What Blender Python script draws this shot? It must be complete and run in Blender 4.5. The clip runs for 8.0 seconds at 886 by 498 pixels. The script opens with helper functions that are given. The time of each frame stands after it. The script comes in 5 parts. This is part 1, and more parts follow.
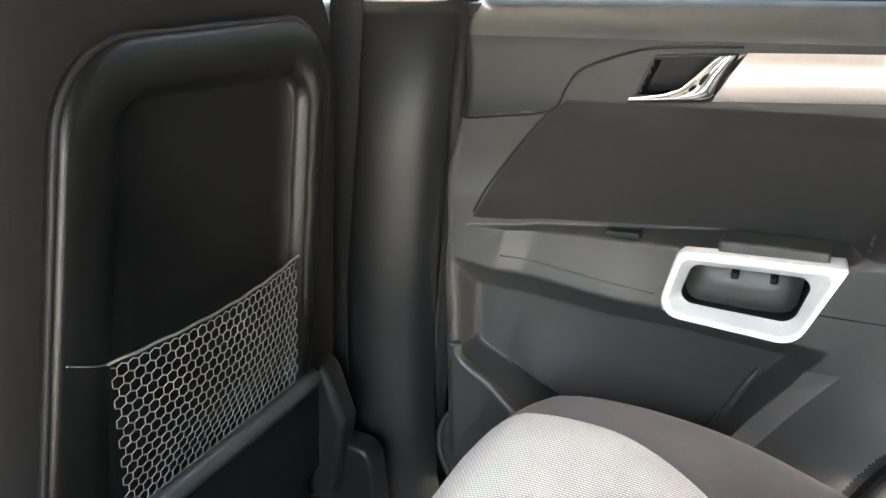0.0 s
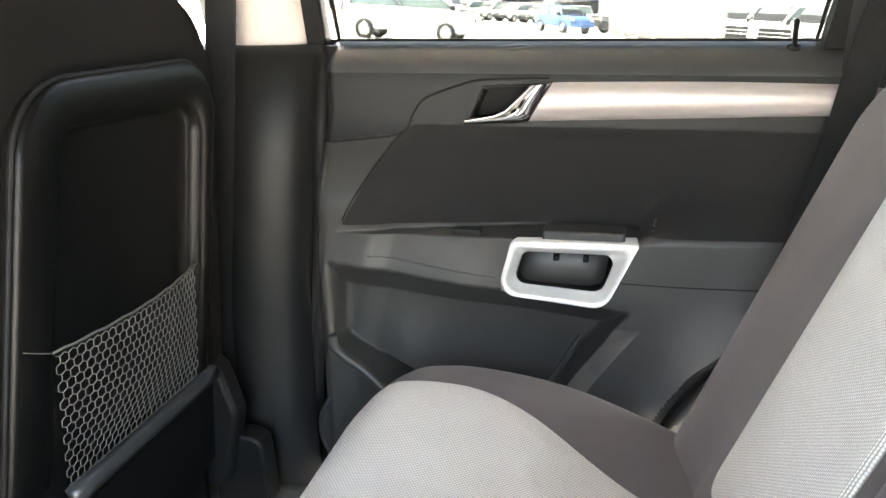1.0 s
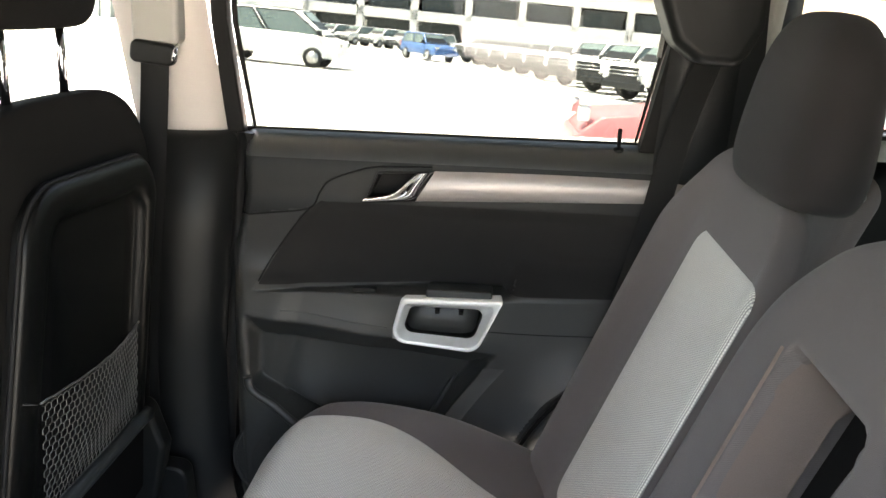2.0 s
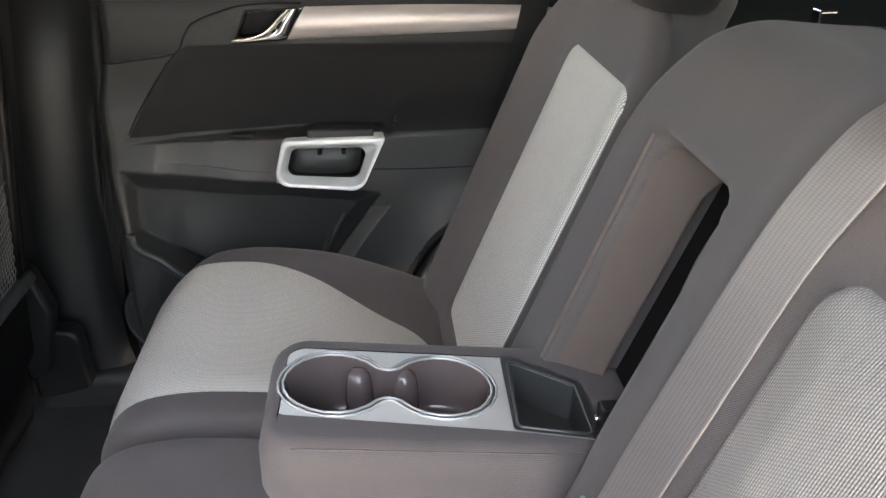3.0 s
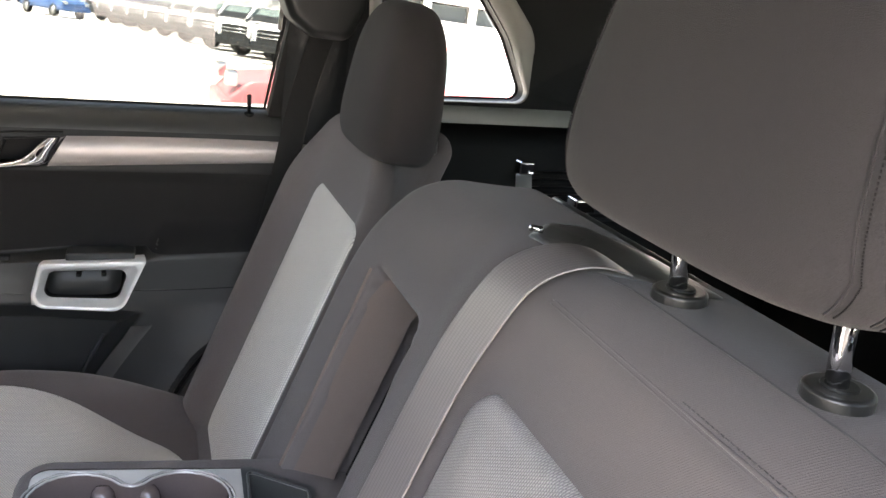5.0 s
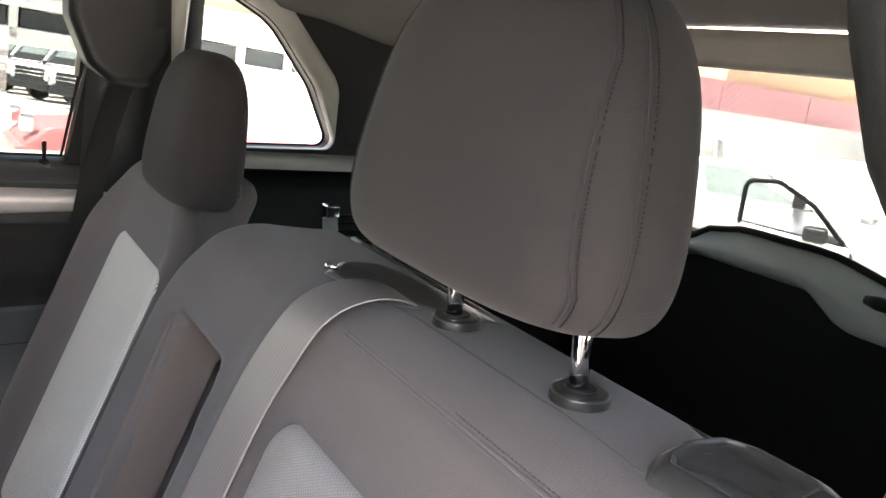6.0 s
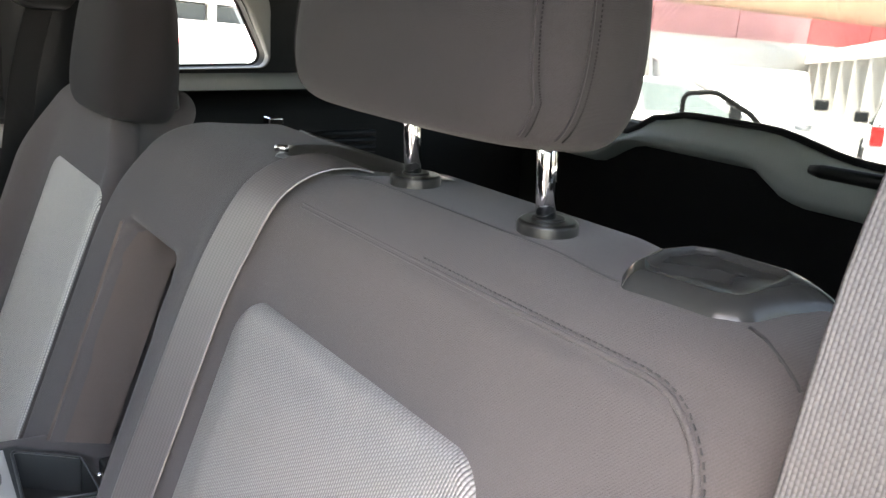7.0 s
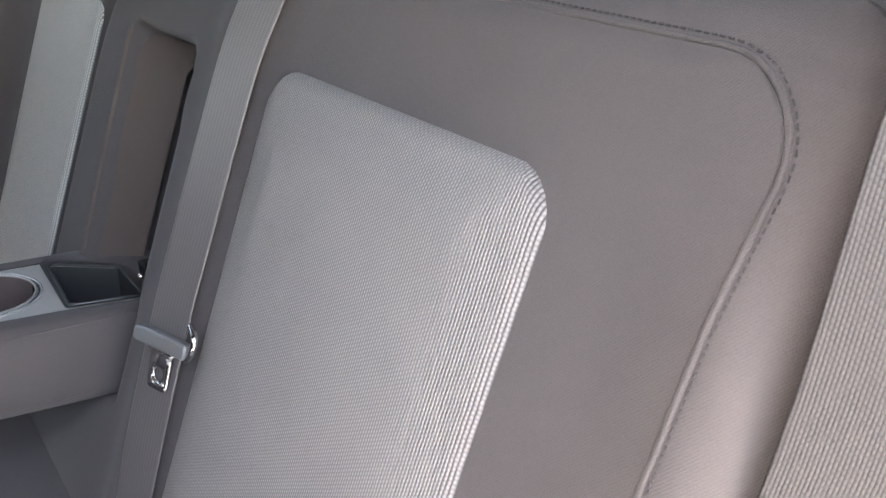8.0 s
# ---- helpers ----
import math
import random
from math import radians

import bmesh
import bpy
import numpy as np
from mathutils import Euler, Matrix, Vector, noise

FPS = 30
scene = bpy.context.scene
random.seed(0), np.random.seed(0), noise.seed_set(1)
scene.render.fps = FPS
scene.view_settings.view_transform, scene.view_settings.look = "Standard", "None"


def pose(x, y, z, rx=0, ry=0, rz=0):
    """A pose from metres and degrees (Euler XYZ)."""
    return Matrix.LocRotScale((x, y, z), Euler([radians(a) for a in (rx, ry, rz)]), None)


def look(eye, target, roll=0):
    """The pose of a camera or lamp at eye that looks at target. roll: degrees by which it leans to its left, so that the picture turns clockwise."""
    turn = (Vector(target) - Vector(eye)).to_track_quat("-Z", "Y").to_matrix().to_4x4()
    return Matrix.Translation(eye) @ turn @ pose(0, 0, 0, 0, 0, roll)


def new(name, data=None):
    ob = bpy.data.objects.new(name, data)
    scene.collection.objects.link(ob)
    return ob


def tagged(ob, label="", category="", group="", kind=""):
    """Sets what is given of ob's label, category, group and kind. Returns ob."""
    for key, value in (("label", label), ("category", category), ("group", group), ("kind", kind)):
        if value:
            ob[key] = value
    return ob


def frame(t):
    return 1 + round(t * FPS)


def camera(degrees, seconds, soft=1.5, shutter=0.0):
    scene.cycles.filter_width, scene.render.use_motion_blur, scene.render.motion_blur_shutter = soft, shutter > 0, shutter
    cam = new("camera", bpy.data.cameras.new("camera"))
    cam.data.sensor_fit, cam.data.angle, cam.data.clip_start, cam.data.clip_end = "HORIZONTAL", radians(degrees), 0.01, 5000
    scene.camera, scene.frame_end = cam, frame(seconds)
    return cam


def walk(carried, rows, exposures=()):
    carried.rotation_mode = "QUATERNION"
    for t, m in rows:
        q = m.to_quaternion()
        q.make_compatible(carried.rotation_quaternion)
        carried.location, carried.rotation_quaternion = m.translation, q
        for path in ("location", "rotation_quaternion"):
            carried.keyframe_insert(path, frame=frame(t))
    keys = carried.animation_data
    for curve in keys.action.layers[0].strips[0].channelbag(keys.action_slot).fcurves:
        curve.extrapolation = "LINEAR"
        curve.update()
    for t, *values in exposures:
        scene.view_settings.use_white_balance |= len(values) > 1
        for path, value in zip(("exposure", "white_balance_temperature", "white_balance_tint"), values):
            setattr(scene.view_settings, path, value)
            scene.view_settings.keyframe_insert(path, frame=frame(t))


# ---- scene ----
cam = camera(56.0, 8.0)
PATH = [
    (0, (0.133, -0.159, 1.188), (-0.673, 1.535, 0.497), -1.2),
    (0.5, (0.14, -0.231, 1.189), (-0.45, 1.552, 0.501), -2.2),
    (1, (0.164, -0.351, 1.207), (-0.286, 1.498, 0.59), -1.0),
    (1.2, (0.15, -0.398, 1.236), (-0.21, 1.472, 0.627), -0.4),
    (2.3, (0.158, -0.625, 1.35), (0.12, 1.297, 0.796), 2.1),
    (2.5, (0.154, -0.636, 1.347), (0.199, 1.269, 0.741), 1.8),
    (3, (0.148, -0.611, 1.298), (0.309, 1.188, 0.439), 0.6),
    (3.5, (0.146, -0.625, 1.292), (0.367, 1.136, 0.37), 0.5),
    (4, (0.148, -0.66, 1.295), (0.431, 1.108, 0.403), 1.1),
    (4.5, (0.16, -0.693, 1.32), (0.57, 1.098, 0.53), 3.3),
    (5, (0.178, -0.728, 1.362), (0.837, 1.065, 0.772), 5.6),
    (5.2, (0.179, -0.744, 1.378), (0.942, 1.032, 0.865), 6.8),
    (6.3, (0.179, -0.784, 1.359), (1.273, 0.826, 0.901), 5.7),
    (6.5, (0.174, -0.784, 1.346), (1.292, 0.803, 0.864), 5.1),
    (7, (0.174, -0.783, 1.309), (1.311, 0.761, 0.741), 3.1),
    (7.5, (0.154, -0.786, 1.277), (1.276, 0.722, 0.594), 2.0),
    (8, (0.136, -0.778, 1.228), (1.227, 0.664, 0.372), 0.1),
]
EXPOSURES = [(0.0, 6.8, 8000, 11), (0.5, 6.7, 8000, 11), (1.0, 6.35, 8000, 12), (2.5, 5.2, 7850, 11), (3.0, 5.5, 8050, 14), (3.5, 5.43, 8100, 15), (4.0, 5.42, 8050, 16), (4.5, 5.4, 7900, 16), (5.0, 5.35, 7700, 16), (6.5, 5.2, 7650, 15), (7.0, 5.18, 7500, 13), (7.5, 5.14, 7400, 13), (8.0, 4.77, 7250, 13)]
walk(cam, [(t, look(eye, target, roll)) for t, eye, target, roll in PATH], EXPOSURES)


# world and light
world = bpy.data.worlds.new("sky")
scene.world = world
world.use_nodes = True
wn = world.node_tree
sky = wn.nodes.new("ShaderNodeTexSky")
sky.sky_type, sky.sun_disc = "NISHITA", False
sky.sun_elevation, sky.sun_rotation = radians(73), radians(273)
sky.air_density, sky.dust_density = 1.2, 4.0
wn.nodes["Background"].inputs["Strength"].default_value = 0.10
wn.links.new(sky.outputs[0], wn.nodes["Background"].inputs["Color"])
sun = new("sun", bpy.data.lights.new("sun", "SUN"))
sun.data.energy, sun.data.angle, sun.data.color = 4.0, radians(2), (1.0, 0.97, 0.93)
sun.matrix_world = look((0, 0, 10), (3.0, -0.15, 0))


# materials
def material(name, colour, rough=0.6, metal=0.0, grain=0.0, scale=400.0, bump=0.0, stain=0.12, spec=0.5, sheen=0.0):
    m = bpy.data.materials.new(name)
    m.use_nodes = True
    t = m.node_tree
    b = t.nodes["Principled BSDF"]
    b.inputs["Roughness"].default_value, b.inputs["Metallic"].default_value = rough, metal
    b.inputs["Specular IOR Level"].default_value = spec
    b.inputs["Sheen Weight"].default_value = sheen
    co = t.nodes.new("ShaderNodeTexCoord")
    big = t.nodes.new("ShaderNodeTexNoise")
    big.inputs["Scale"].default_value, big.inputs["Detail"].default_value = 9.0, 5.0
    fine = t.nodes.new("ShaderNodeTexNoise")
    fine.inputs["Scale"].default_value, fine.inputs["Detail"].default_value = scale, 2.0
    for n in (big, fine):
        t.links.new(co.outputs["Object"], n.inputs["Vector"])
    mix = t.nodes.new("ShaderNodeMath")
    mix.operation = "MULTIPLY_ADD"
    t.links.new(big.outputs["Fac"], mix.inputs[0])
    mix.inputs[1].default_value, mix.inputs[2].default_value = 2 * stain, 1 - stain
    add = t.nodes.new("ShaderNodeMath")
    add.operation = "MULTIPLY_ADD"
    t.links.new(fine.outputs["Fac"], add.inputs[0])
    add.inputs[1].default_value = 2 * grain
    t.links.new(mix.outputs[0], add.inputs[2])
    sub = t.nodes.new("ShaderNodeMath")
    sub.operation = "SUBTRACT"
    t.links.new(add.outputs[0], sub.inputs[0])
    sub.inputs[1].default_value = grain
    tint = t.nodes.new("ShaderNodeVectorMath")
    tint.operation = "SCALE"
    tint.inputs[0].default_value = colour
    t.links.new(sub.outputs[0], tint.inputs["Scale"])
    t.links.new(tint.outputs[0], b.inputs["Base Color"])
    if bump:
        bp = t.nodes.new("ShaderNodeBump")
        bp.inputs["Strength"].default_value, bp.inputs["Distance"].default_value = bump, 0.001
        t.links.new(fine.outputs["Fac"], bp.inputs["Height"])
        t.links.new(bp.outputs[0], b.inputs["Normal"])
    return m


def twill(m, pitch, slant, strength):
    """Fine ribs across y, worked into a cloth as relief and a slight change of tone."""
    t = m.node_tree
    b = t.nodes["Principled BSDF"]
    co = t.nodes.new("ShaderNodeTexCoord")
    sep = t.nodes.new("ShaderNodeSeparateXYZ")
    t.links.new(co.outputs["Object"], sep.inputs[0])
    tilt = t.nodes.new("ShaderNodeMath")
    tilt.operation = "MULTIPLY_ADD"
    t.links.new(sep.outputs[2], tilt.inputs[0])
    tilt.inputs[1].default_value = slant
    t.links.new(sep.outputs[1], tilt.inputs[2])
    freq = t.nodes.new("ShaderNodeMath")
    freq.operation = "MULTIPLY"
    t.links.new(tilt.outputs[0], freq.inputs[0])
    freq.inputs[1].default_value = 2 * math.pi / pitch
    wave = t.nodes.new("ShaderNodeMath")
    wave.operation = "SINE"
    t.links.new(freq.outputs[0], wave.inputs[0])
    tone = t.nodes.new("ShaderNodeMath")
    tone.operation = "MULTIPLY_ADD"
    t.links.new(wave.outputs[0], tone.inputs[0])
    tone.inputs[1].default_value, tone.inputs[2].default_value = 0.35 * strength, 1.0
    scale = t.nodes.new("ShaderNodeVectorMath")
    scale.operation = "SCALE"
    t.links.new(b.inputs["Base Color"].links[0].from_socket, scale.inputs[0])
    t.links.new(tone.outputs[0], scale.inputs["Scale"])
    t.links.new(scale.outputs[0], b.inputs["Base Color"])
    bp = t.nodes.new("ShaderNodeBump")
    bp.inputs["Strength"].default_value, bp.inputs["Distance"].default_value = strength, 0.0005
    t.links.new(wave.outputs[0], bp.inputs["Height"])
    t.links.new(b.inputs["Normal"].links[0].from_socket, bp.inputs["Normal"])
    t.links.new(bp.outputs[0], b.inputs["Normal"])
    return m


PLASTIC = material("charcoal_plastic", (0.0275, 0.028, 0.0268), 0.5, grain=0.1, scale=900, bump=0.25, spec=0.4)
PLASTIC_SOFT = material("soft_charcoal_vinyl", (0.0265, 0.0268, 0.0256), 0.44, grain=0.1, scale=700, bump=0.3, spec=0.4)
PILLAR = material("dark_pillar_plastic", (0.0066, 0.0070, 0.0069), 0.42, grain=0.1, scale=900, bump=0.2, spec=0.14)
BLACK = material("black_plastic", (0.0075, 0.0080, 0.0080), 0.45, grain=0.1, scale=900, bump=0.15, spec=0.2)
BLACK_CUP = material("dark_cup_plastic", (0.088, 0.070, 0.067), 0.17, grain=0.08, scale=700)
RUBBER = material("black_rubber", (0.007, 0.007, 0.007), 0.6, spec=0.12)
FABRIC = twill(material("charcoal_cloth", (0.0775, 0.0668, 0.0648), 0.9, grain=0.25, scale=1500, bump=0.4, sheen=0.1, spec=0.35), 0.0019, 0.9, 0.15)
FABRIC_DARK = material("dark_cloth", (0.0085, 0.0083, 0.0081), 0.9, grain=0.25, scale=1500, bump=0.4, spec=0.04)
SILVER = material("satin_silver_paint", (0.72, 0.71, 0.685), 0.32, 0.25, grain=0.03)
BEIGE_SILVER = material("warm_silver_trim", (0.345, 0.312, 0.297), 0.44, 0.4, grain=0.03)
CHROME = material("chrome", (0.7, 0.7, 0.71), 0.08, 1.0, stain=0.02)
BEIGE = material("beige_trim", (0.42, 0.38, 0.35), 0.6, grain=0.08, scale=700, bump=0.2)
HEADLINER = material("grey_headliner", (0.10, 0.0975, 0.093), 0.95, grain=0.1, scale=900, bump=0.3)
CARPET = material("black_carpet", (0.02, 0.02, 0.019), 0.95, grain=0.4, scale=600, bump=1.0)
SILVER_GREY = material("grey_metal_paint", (0.20, 0.20, 0.20), 0.3, 0.4)
WHITE_PAINT = material("white_car_paint", (0.75, 0.75, 0.74), 0.25, stain=0.04)
DOOR_CLOTH = material("door_cloth", (0.0140, 0.0132, 0.0130), 0.9, grain=0.25, scale=1500, bump=0.4, spec=0.2)
PLASTIC_PALE = material("grey_plastic", (0.20, 0.21, 0.20), 0.5, grain=0.08, scale=900, bump=0.2)
UPPER_TRIM = material("dark_grained_vinyl", (0.0084, 0.0091, 0.0090), 0.55, grain=0.12, scale=700, bump=0.35, spec=0.3)
SILL = material("satin_charcoal_vinyl", (0.017, 0.0188, 0.0183), 0.40, grain=0.1, scale=900, bump=0.1, spec=0.8)
BLACK_PANEL = material("black_satin_plastic", (0.0022, 0.0024, 0.0023), 0.36, grain=0.12, scale=900, bump=0.3, spec=0.14)
NET = material("grey_net_cord", (0.085, 0.082, 0.076), 0.7)
BEIGE_GREY = material("grey_beige_plastic", (0.25, 0.24, 0.22), 0.5)
BLACK_GLOSS = material("glossy_black_plastic", (0.03, 0.032, 0.032), 0.28, grain=0.05, scale=900, bump=0.1)
FABRIC_BROWN = material("brownish_cloth", (0.090, 0.068, 0.058), 0.9, grain=0.2, scale=1500, bump=0.4)
CONCRETE_GREY = material("grey_render", (0.30, 0.30, 0.29), 0.9, grain=0.1, scale=30, stain=0.15)
CONCRETE = material("pale_concrete", (0.48, 0.472, 0.455), 0.9, grain=0.1, scale=20, stain=0.2)


def woven(name, colour, groove, across, along, bump, rough=0.9, stagger=True, sheen=0.0, deep=0.48, spec=0.7):
    """Cloth of ribs: across, along: the ribs' and the knots' spacing in metres, on the weave's flat places."""
    m = material(name, colour, rough, grain=0.15, scale=1200, stain=0.08, sheen=sheen, spec=spec)
    t = m.node_tree
    b = t.nodes["Principled BSDF"]

    def calc(op, a, c=None, d=None):
        n = t.nodes.new("ShaderNodeMath")
        n.operation = op
        for k, v in enumerate((a, c, d)):
            if v is None:
                continue
            if isinstance(v, (int, float)):
                n.inputs[k].default_value = v
            else:
                t.links.new(v, n.inputs[k])
        return n.outputs[0]

    uvn = t.nodes.new("ShaderNodeUVMap")
    sep = t.nodes.new("ShaderNodeSeparateXYZ")
    t.links.new(uvn.outputs[0], sep.inputs[0])
    loose = t.nodes.new("ShaderNodeTexNoise")
    loose.inputs["Scale"].default_value, loose.inputs["Detail"].default_value = 70.0, 2.0
    t.links.new(uvn.outputs[0], loose.inputs["Vector"])
    drift = calc("MULTIPLY", calc("SUBTRACT", loose.outputs["Fac"], 0.5), 0.22)
    u = calc("ADD", calc("MULTIPLY", sep.outputs[0], 1 / across), drift)
    v = calc("ADD", calc("MULTIPLY", sep.outputs[1], 1 / along), drift)
    if stagger:
        odd = calc("MULTIPLY", calc("FLOOR", u), 0.5)
        v = calc("ADD", v, odd)
    rib = calc("SINE", calc("MULTIPLY", calc("FRACT", u), math.pi))
    knot = calc("SINE", calc("MULTIPLY", calc("FRACT", v), math.pi))
    h = calc("MULTIPLY", calc("POWER", rib, 0.8), calc("MULTIPLY_ADD", knot, deep, 1 - deep))
    mix = t.nodes.new("ShaderNodeMix")
    mix.data_type = "RGBA"
    t.links.new(h, mix.inputs[0])
    mix.inputs[6].default_value = (*groove, 1)
    old = b.inputs["Base Color"].links[0].from_socket
    t.links.new(old, mix.inputs[7])
    t.links.new(mix.outputs[2], b.inputs["Base Color"])
    bp = t.nodes.new("ShaderNodeBump")
    bp.inputs["Strength"].default_value, bp.inputs["Distance"].default_value = bump, 0.0012
    t.links.new(h, bp.inputs["Height"])
    t.links.new(bp.outputs[0], b.inputs["Normal"])
    return m


def glass_material(name, tint, rough=0.0):
    m = bpy.data.materials.new(name)
    m.use_nodes = True
    t = m.node_tree
    t.nodes.clear()
    out, mix = t.nodes.new("ShaderNodeOutputMaterial"), t.nodes.new("ShaderNodeMixShader")
    clear, gloss, fres = t.nodes.new("ShaderNodeBsdfTransparent"), t.nodes.new("ShaderNodeBsdfGlossy"), t.nodes.new("ShaderNodeFresnel")
    clear.inputs[0].default_value = tint
    gloss.inputs["Roughness"].default_value = rough
    fres.inputs[0].default_value = 1.3
    t.links.new(fres.outputs[0], mix.inputs[0])
    t.links.new(clear.outputs[0], mix.inputs[1])
    t.links.new(gloss.outputs[0], mix.inputs[2])
    t.links.new(mix.outputs[0], out.inputs[0])
    return m


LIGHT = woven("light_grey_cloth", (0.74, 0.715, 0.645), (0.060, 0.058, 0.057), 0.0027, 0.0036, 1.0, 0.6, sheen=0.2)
# same cloth as LIGHT, with shade put into its darker colour
LIGHT_SHADED = woven("light_grey_cloth_shaded", (0.282, 0.258, 0.243), (0.018, 0.016, 0.015), 0.0022, 0.0028, 0.8, 0.65, sheen=0.1, deep=0.36)
WEB = woven("grey_webbing", (0.118, 0.107, 0.104), (0.066, 0.060, 0.058), 0.0036, 0.0020, 0.12, 0.34, stagger=False, deep=0.6, spec=1.0)
WEB_SOFT = woven("mauve_grey_webbing", (0.050, 0.0445, 0.044), (0.028, 0.024, 0.024), 0.0017, 0.0026, 0.3, 0.5, deep=0.6, spec=0.5)
WEB_DARK = woven("dark_webbing", (0.012, 0.0118, 0.0115), (0.007, 0.007, 0.007), 0.0018, 0.0026, 0.7, 0.7, spec=0.2)
GLASS = glass_material("tinted_side_glass", (0.25, 0.266, 0.26, 1))
GLASS_CLEAR = glass_material("clear_glass", (0.70, 0.74, 0.72, 1))
GLASS_DARK = glass_material("tinted_glass", (0.30, 0.318, 0.314, 1))
CAR_GLASS = material("dark_car_glass", (0.14, 0.18, 0.17), 0.08, spec=0.8, stain=0.02)
# paler copy of the car glass, with the sky's reflection in its colour
SKYLIT_GLASS = material("skylit_car_glass", (0.20, 0.24, 0.235), 0.08, spec=0.9, stain=0.02)
CAR_SILVER = material("silver_car_paint", (0.5, 0.5, 0.5), 0.3, 0.4, stain=0.05)
CAR_BLUE = material("blue_car_paint", (0.08, 0.16, 0.35), 0.3, stain=0.05)
CAR_RED = material("red_car_paint", (0.5, 0.16, 0.17), 0.3, stain=0.05)
CAR_DARK = material("dark_car_paint", (0.014, 0.015, 0.016), 0.4, stain=0.05, spec=0.3)
TYRE = material("tyre_rubber", (0.012, 0.012, 0.012), 0.8)
RIM = material("wheel_rim", (0.5, 0.5, 0.5), 0.35, 0.8)
# ledge plastic; light from the quarter window is put into its pale colour
LEDGE_LIT = material("window_lit_plastic", (0.29, 0.305, 0.29), 0.5, grain=0.08, scale=900, bump=0.2)
GATE_DARK = material("grey_green_plastic", (0.27, 0.297, 0.28), 0.36, grain=0.08, scale=900, bump=0.2)
RING_SILVER = material("dull_silver_rim", (0.50, 0.50, 0.48), 0.26, 0.5)
PLATE_SILVER = material("dull_silver_plastic", (0.44, 0.437, 0.412), 0.34, 0.2, grain=0.03)
COLLAR = material("black_collar_plastic", (0.014, 0.014, 0.0138), 0.3, grain=0.08, scale=900, bump=0.1)
SATIN = material("satin_black_plastic", (0.036, 0.037, 0.036), 0.32, grain=0.08, scale=900, bump=0.1)
HANDLE_BLACK = material("worn_black_plastic", (0.034, 0.034, 0.033), 0.27, grain=0.1, scale=60, bump=0.15, spec=0.42)
STITCH = material("dark_thread", (0.040, 0.036, 0.036), 0.8)
# finer weave than the seats; the headrests' shade is put into its colour
HEAD_CLOTH_SHADED = twill(material("headrest_cloth_shaded", (0.0155, 0.0136, 0.0139), 0.9, grain=0.25, scale=1800, bump=0.4, sheen=0.04, spec=0.2), 0.0013, 0.9, 0.08)
WALL_WHITE = material("white_wall_paint", (0.75, 0.74, 0.72), 0.8, stain=0.08)
WALL_RED = material("red_wall_paint", (0.60, 0.30, 0.31), 0.8, stain=0.1)
WALL_BRIGHT_RED = material("bright_red_wall_paint", (0.62, 0.13, 0.13), 0.7, stain=0.1)
WALL_ORANGE = material("orange_wall_paint", (0.66, 0.49, 0.32), 0.8, stain=0.1)
WINDOW_DARK = material("dark_window", (0.04, 0.05, 0.055), 0.15)
LAMP_RED = material("red_lamp", (0.6, 0.02, 0.02), 0.2)


# building blocks
def part(name, bm, mat, parent=None, label="", smooth=True, bevel=0.0, segs=3):
    me = bpy.data.meshes.new(name)
    bm.normal_update()
    bm.to_mesh(me)
    bm.free()
    me.materials.append(mat)
    if smooth:
        me.shade_smooth()
    ob = new(name, me)
    if parent is not None:
        ob.parent = parent
    if label:
        ob["label"] = label
    if bevel:
        mod = ob.modifiers.new("bevel", "BEVEL")
        mod.width, mod.segments, mod.limit_method, mod.angle_limit = bevel, segs, "ANGLE", radians(35)
        mod.harden_normals = True
    return ob


def thing(name, label, category, group="", kind="", at=(0, 0, 0)):
    ob = new(name)
    ob.location = at
    return tagged(ob, label, category, group, kind)


def box(x0, x1, y0, y1, z0, z1, bm=None):
    bm = bm or bmesh.new()
    v = [bm.verts.new((x, y, z)) for x in (x0, x1) for y in (y0, y1) for z in (z0, z1)]
    for f in ((0, 1, 3, 2), (4, 6, 7, 5), (0, 4, 5, 1), (2, 3, 7, 6), (0, 2, 6, 4), (1, 5, 7, 3)):
        bm.faces.new([v[i] for i in f])
    return bm


def grid(rows, bm=None, closed=False, uv=None):
    """A skin over rows of points; uv: the same rows of flat places for the weave."""
    bm = bm or bmesh.new()
    vs = [[bm.verts.new(p) for p in r] for r in rows]
    lay = bm.loops.layers.uv.new("weave") if uv else None
    for k, (a, b) in enumerate(zip(vs, vs[1:])):
        n = len(a)
        for i in range(n if closed else n - 1):
            j = (i + 1) % n
            f = bm.faces.new((a[i], a[j], b[j], b[i]))
            if uv:
                for lp, q in zip(f.loops, (uv[k][i], uv[k][j], uv[k + 1][j], uv[k + 1][i])):
                    lp[lay].uv = q
    return bm


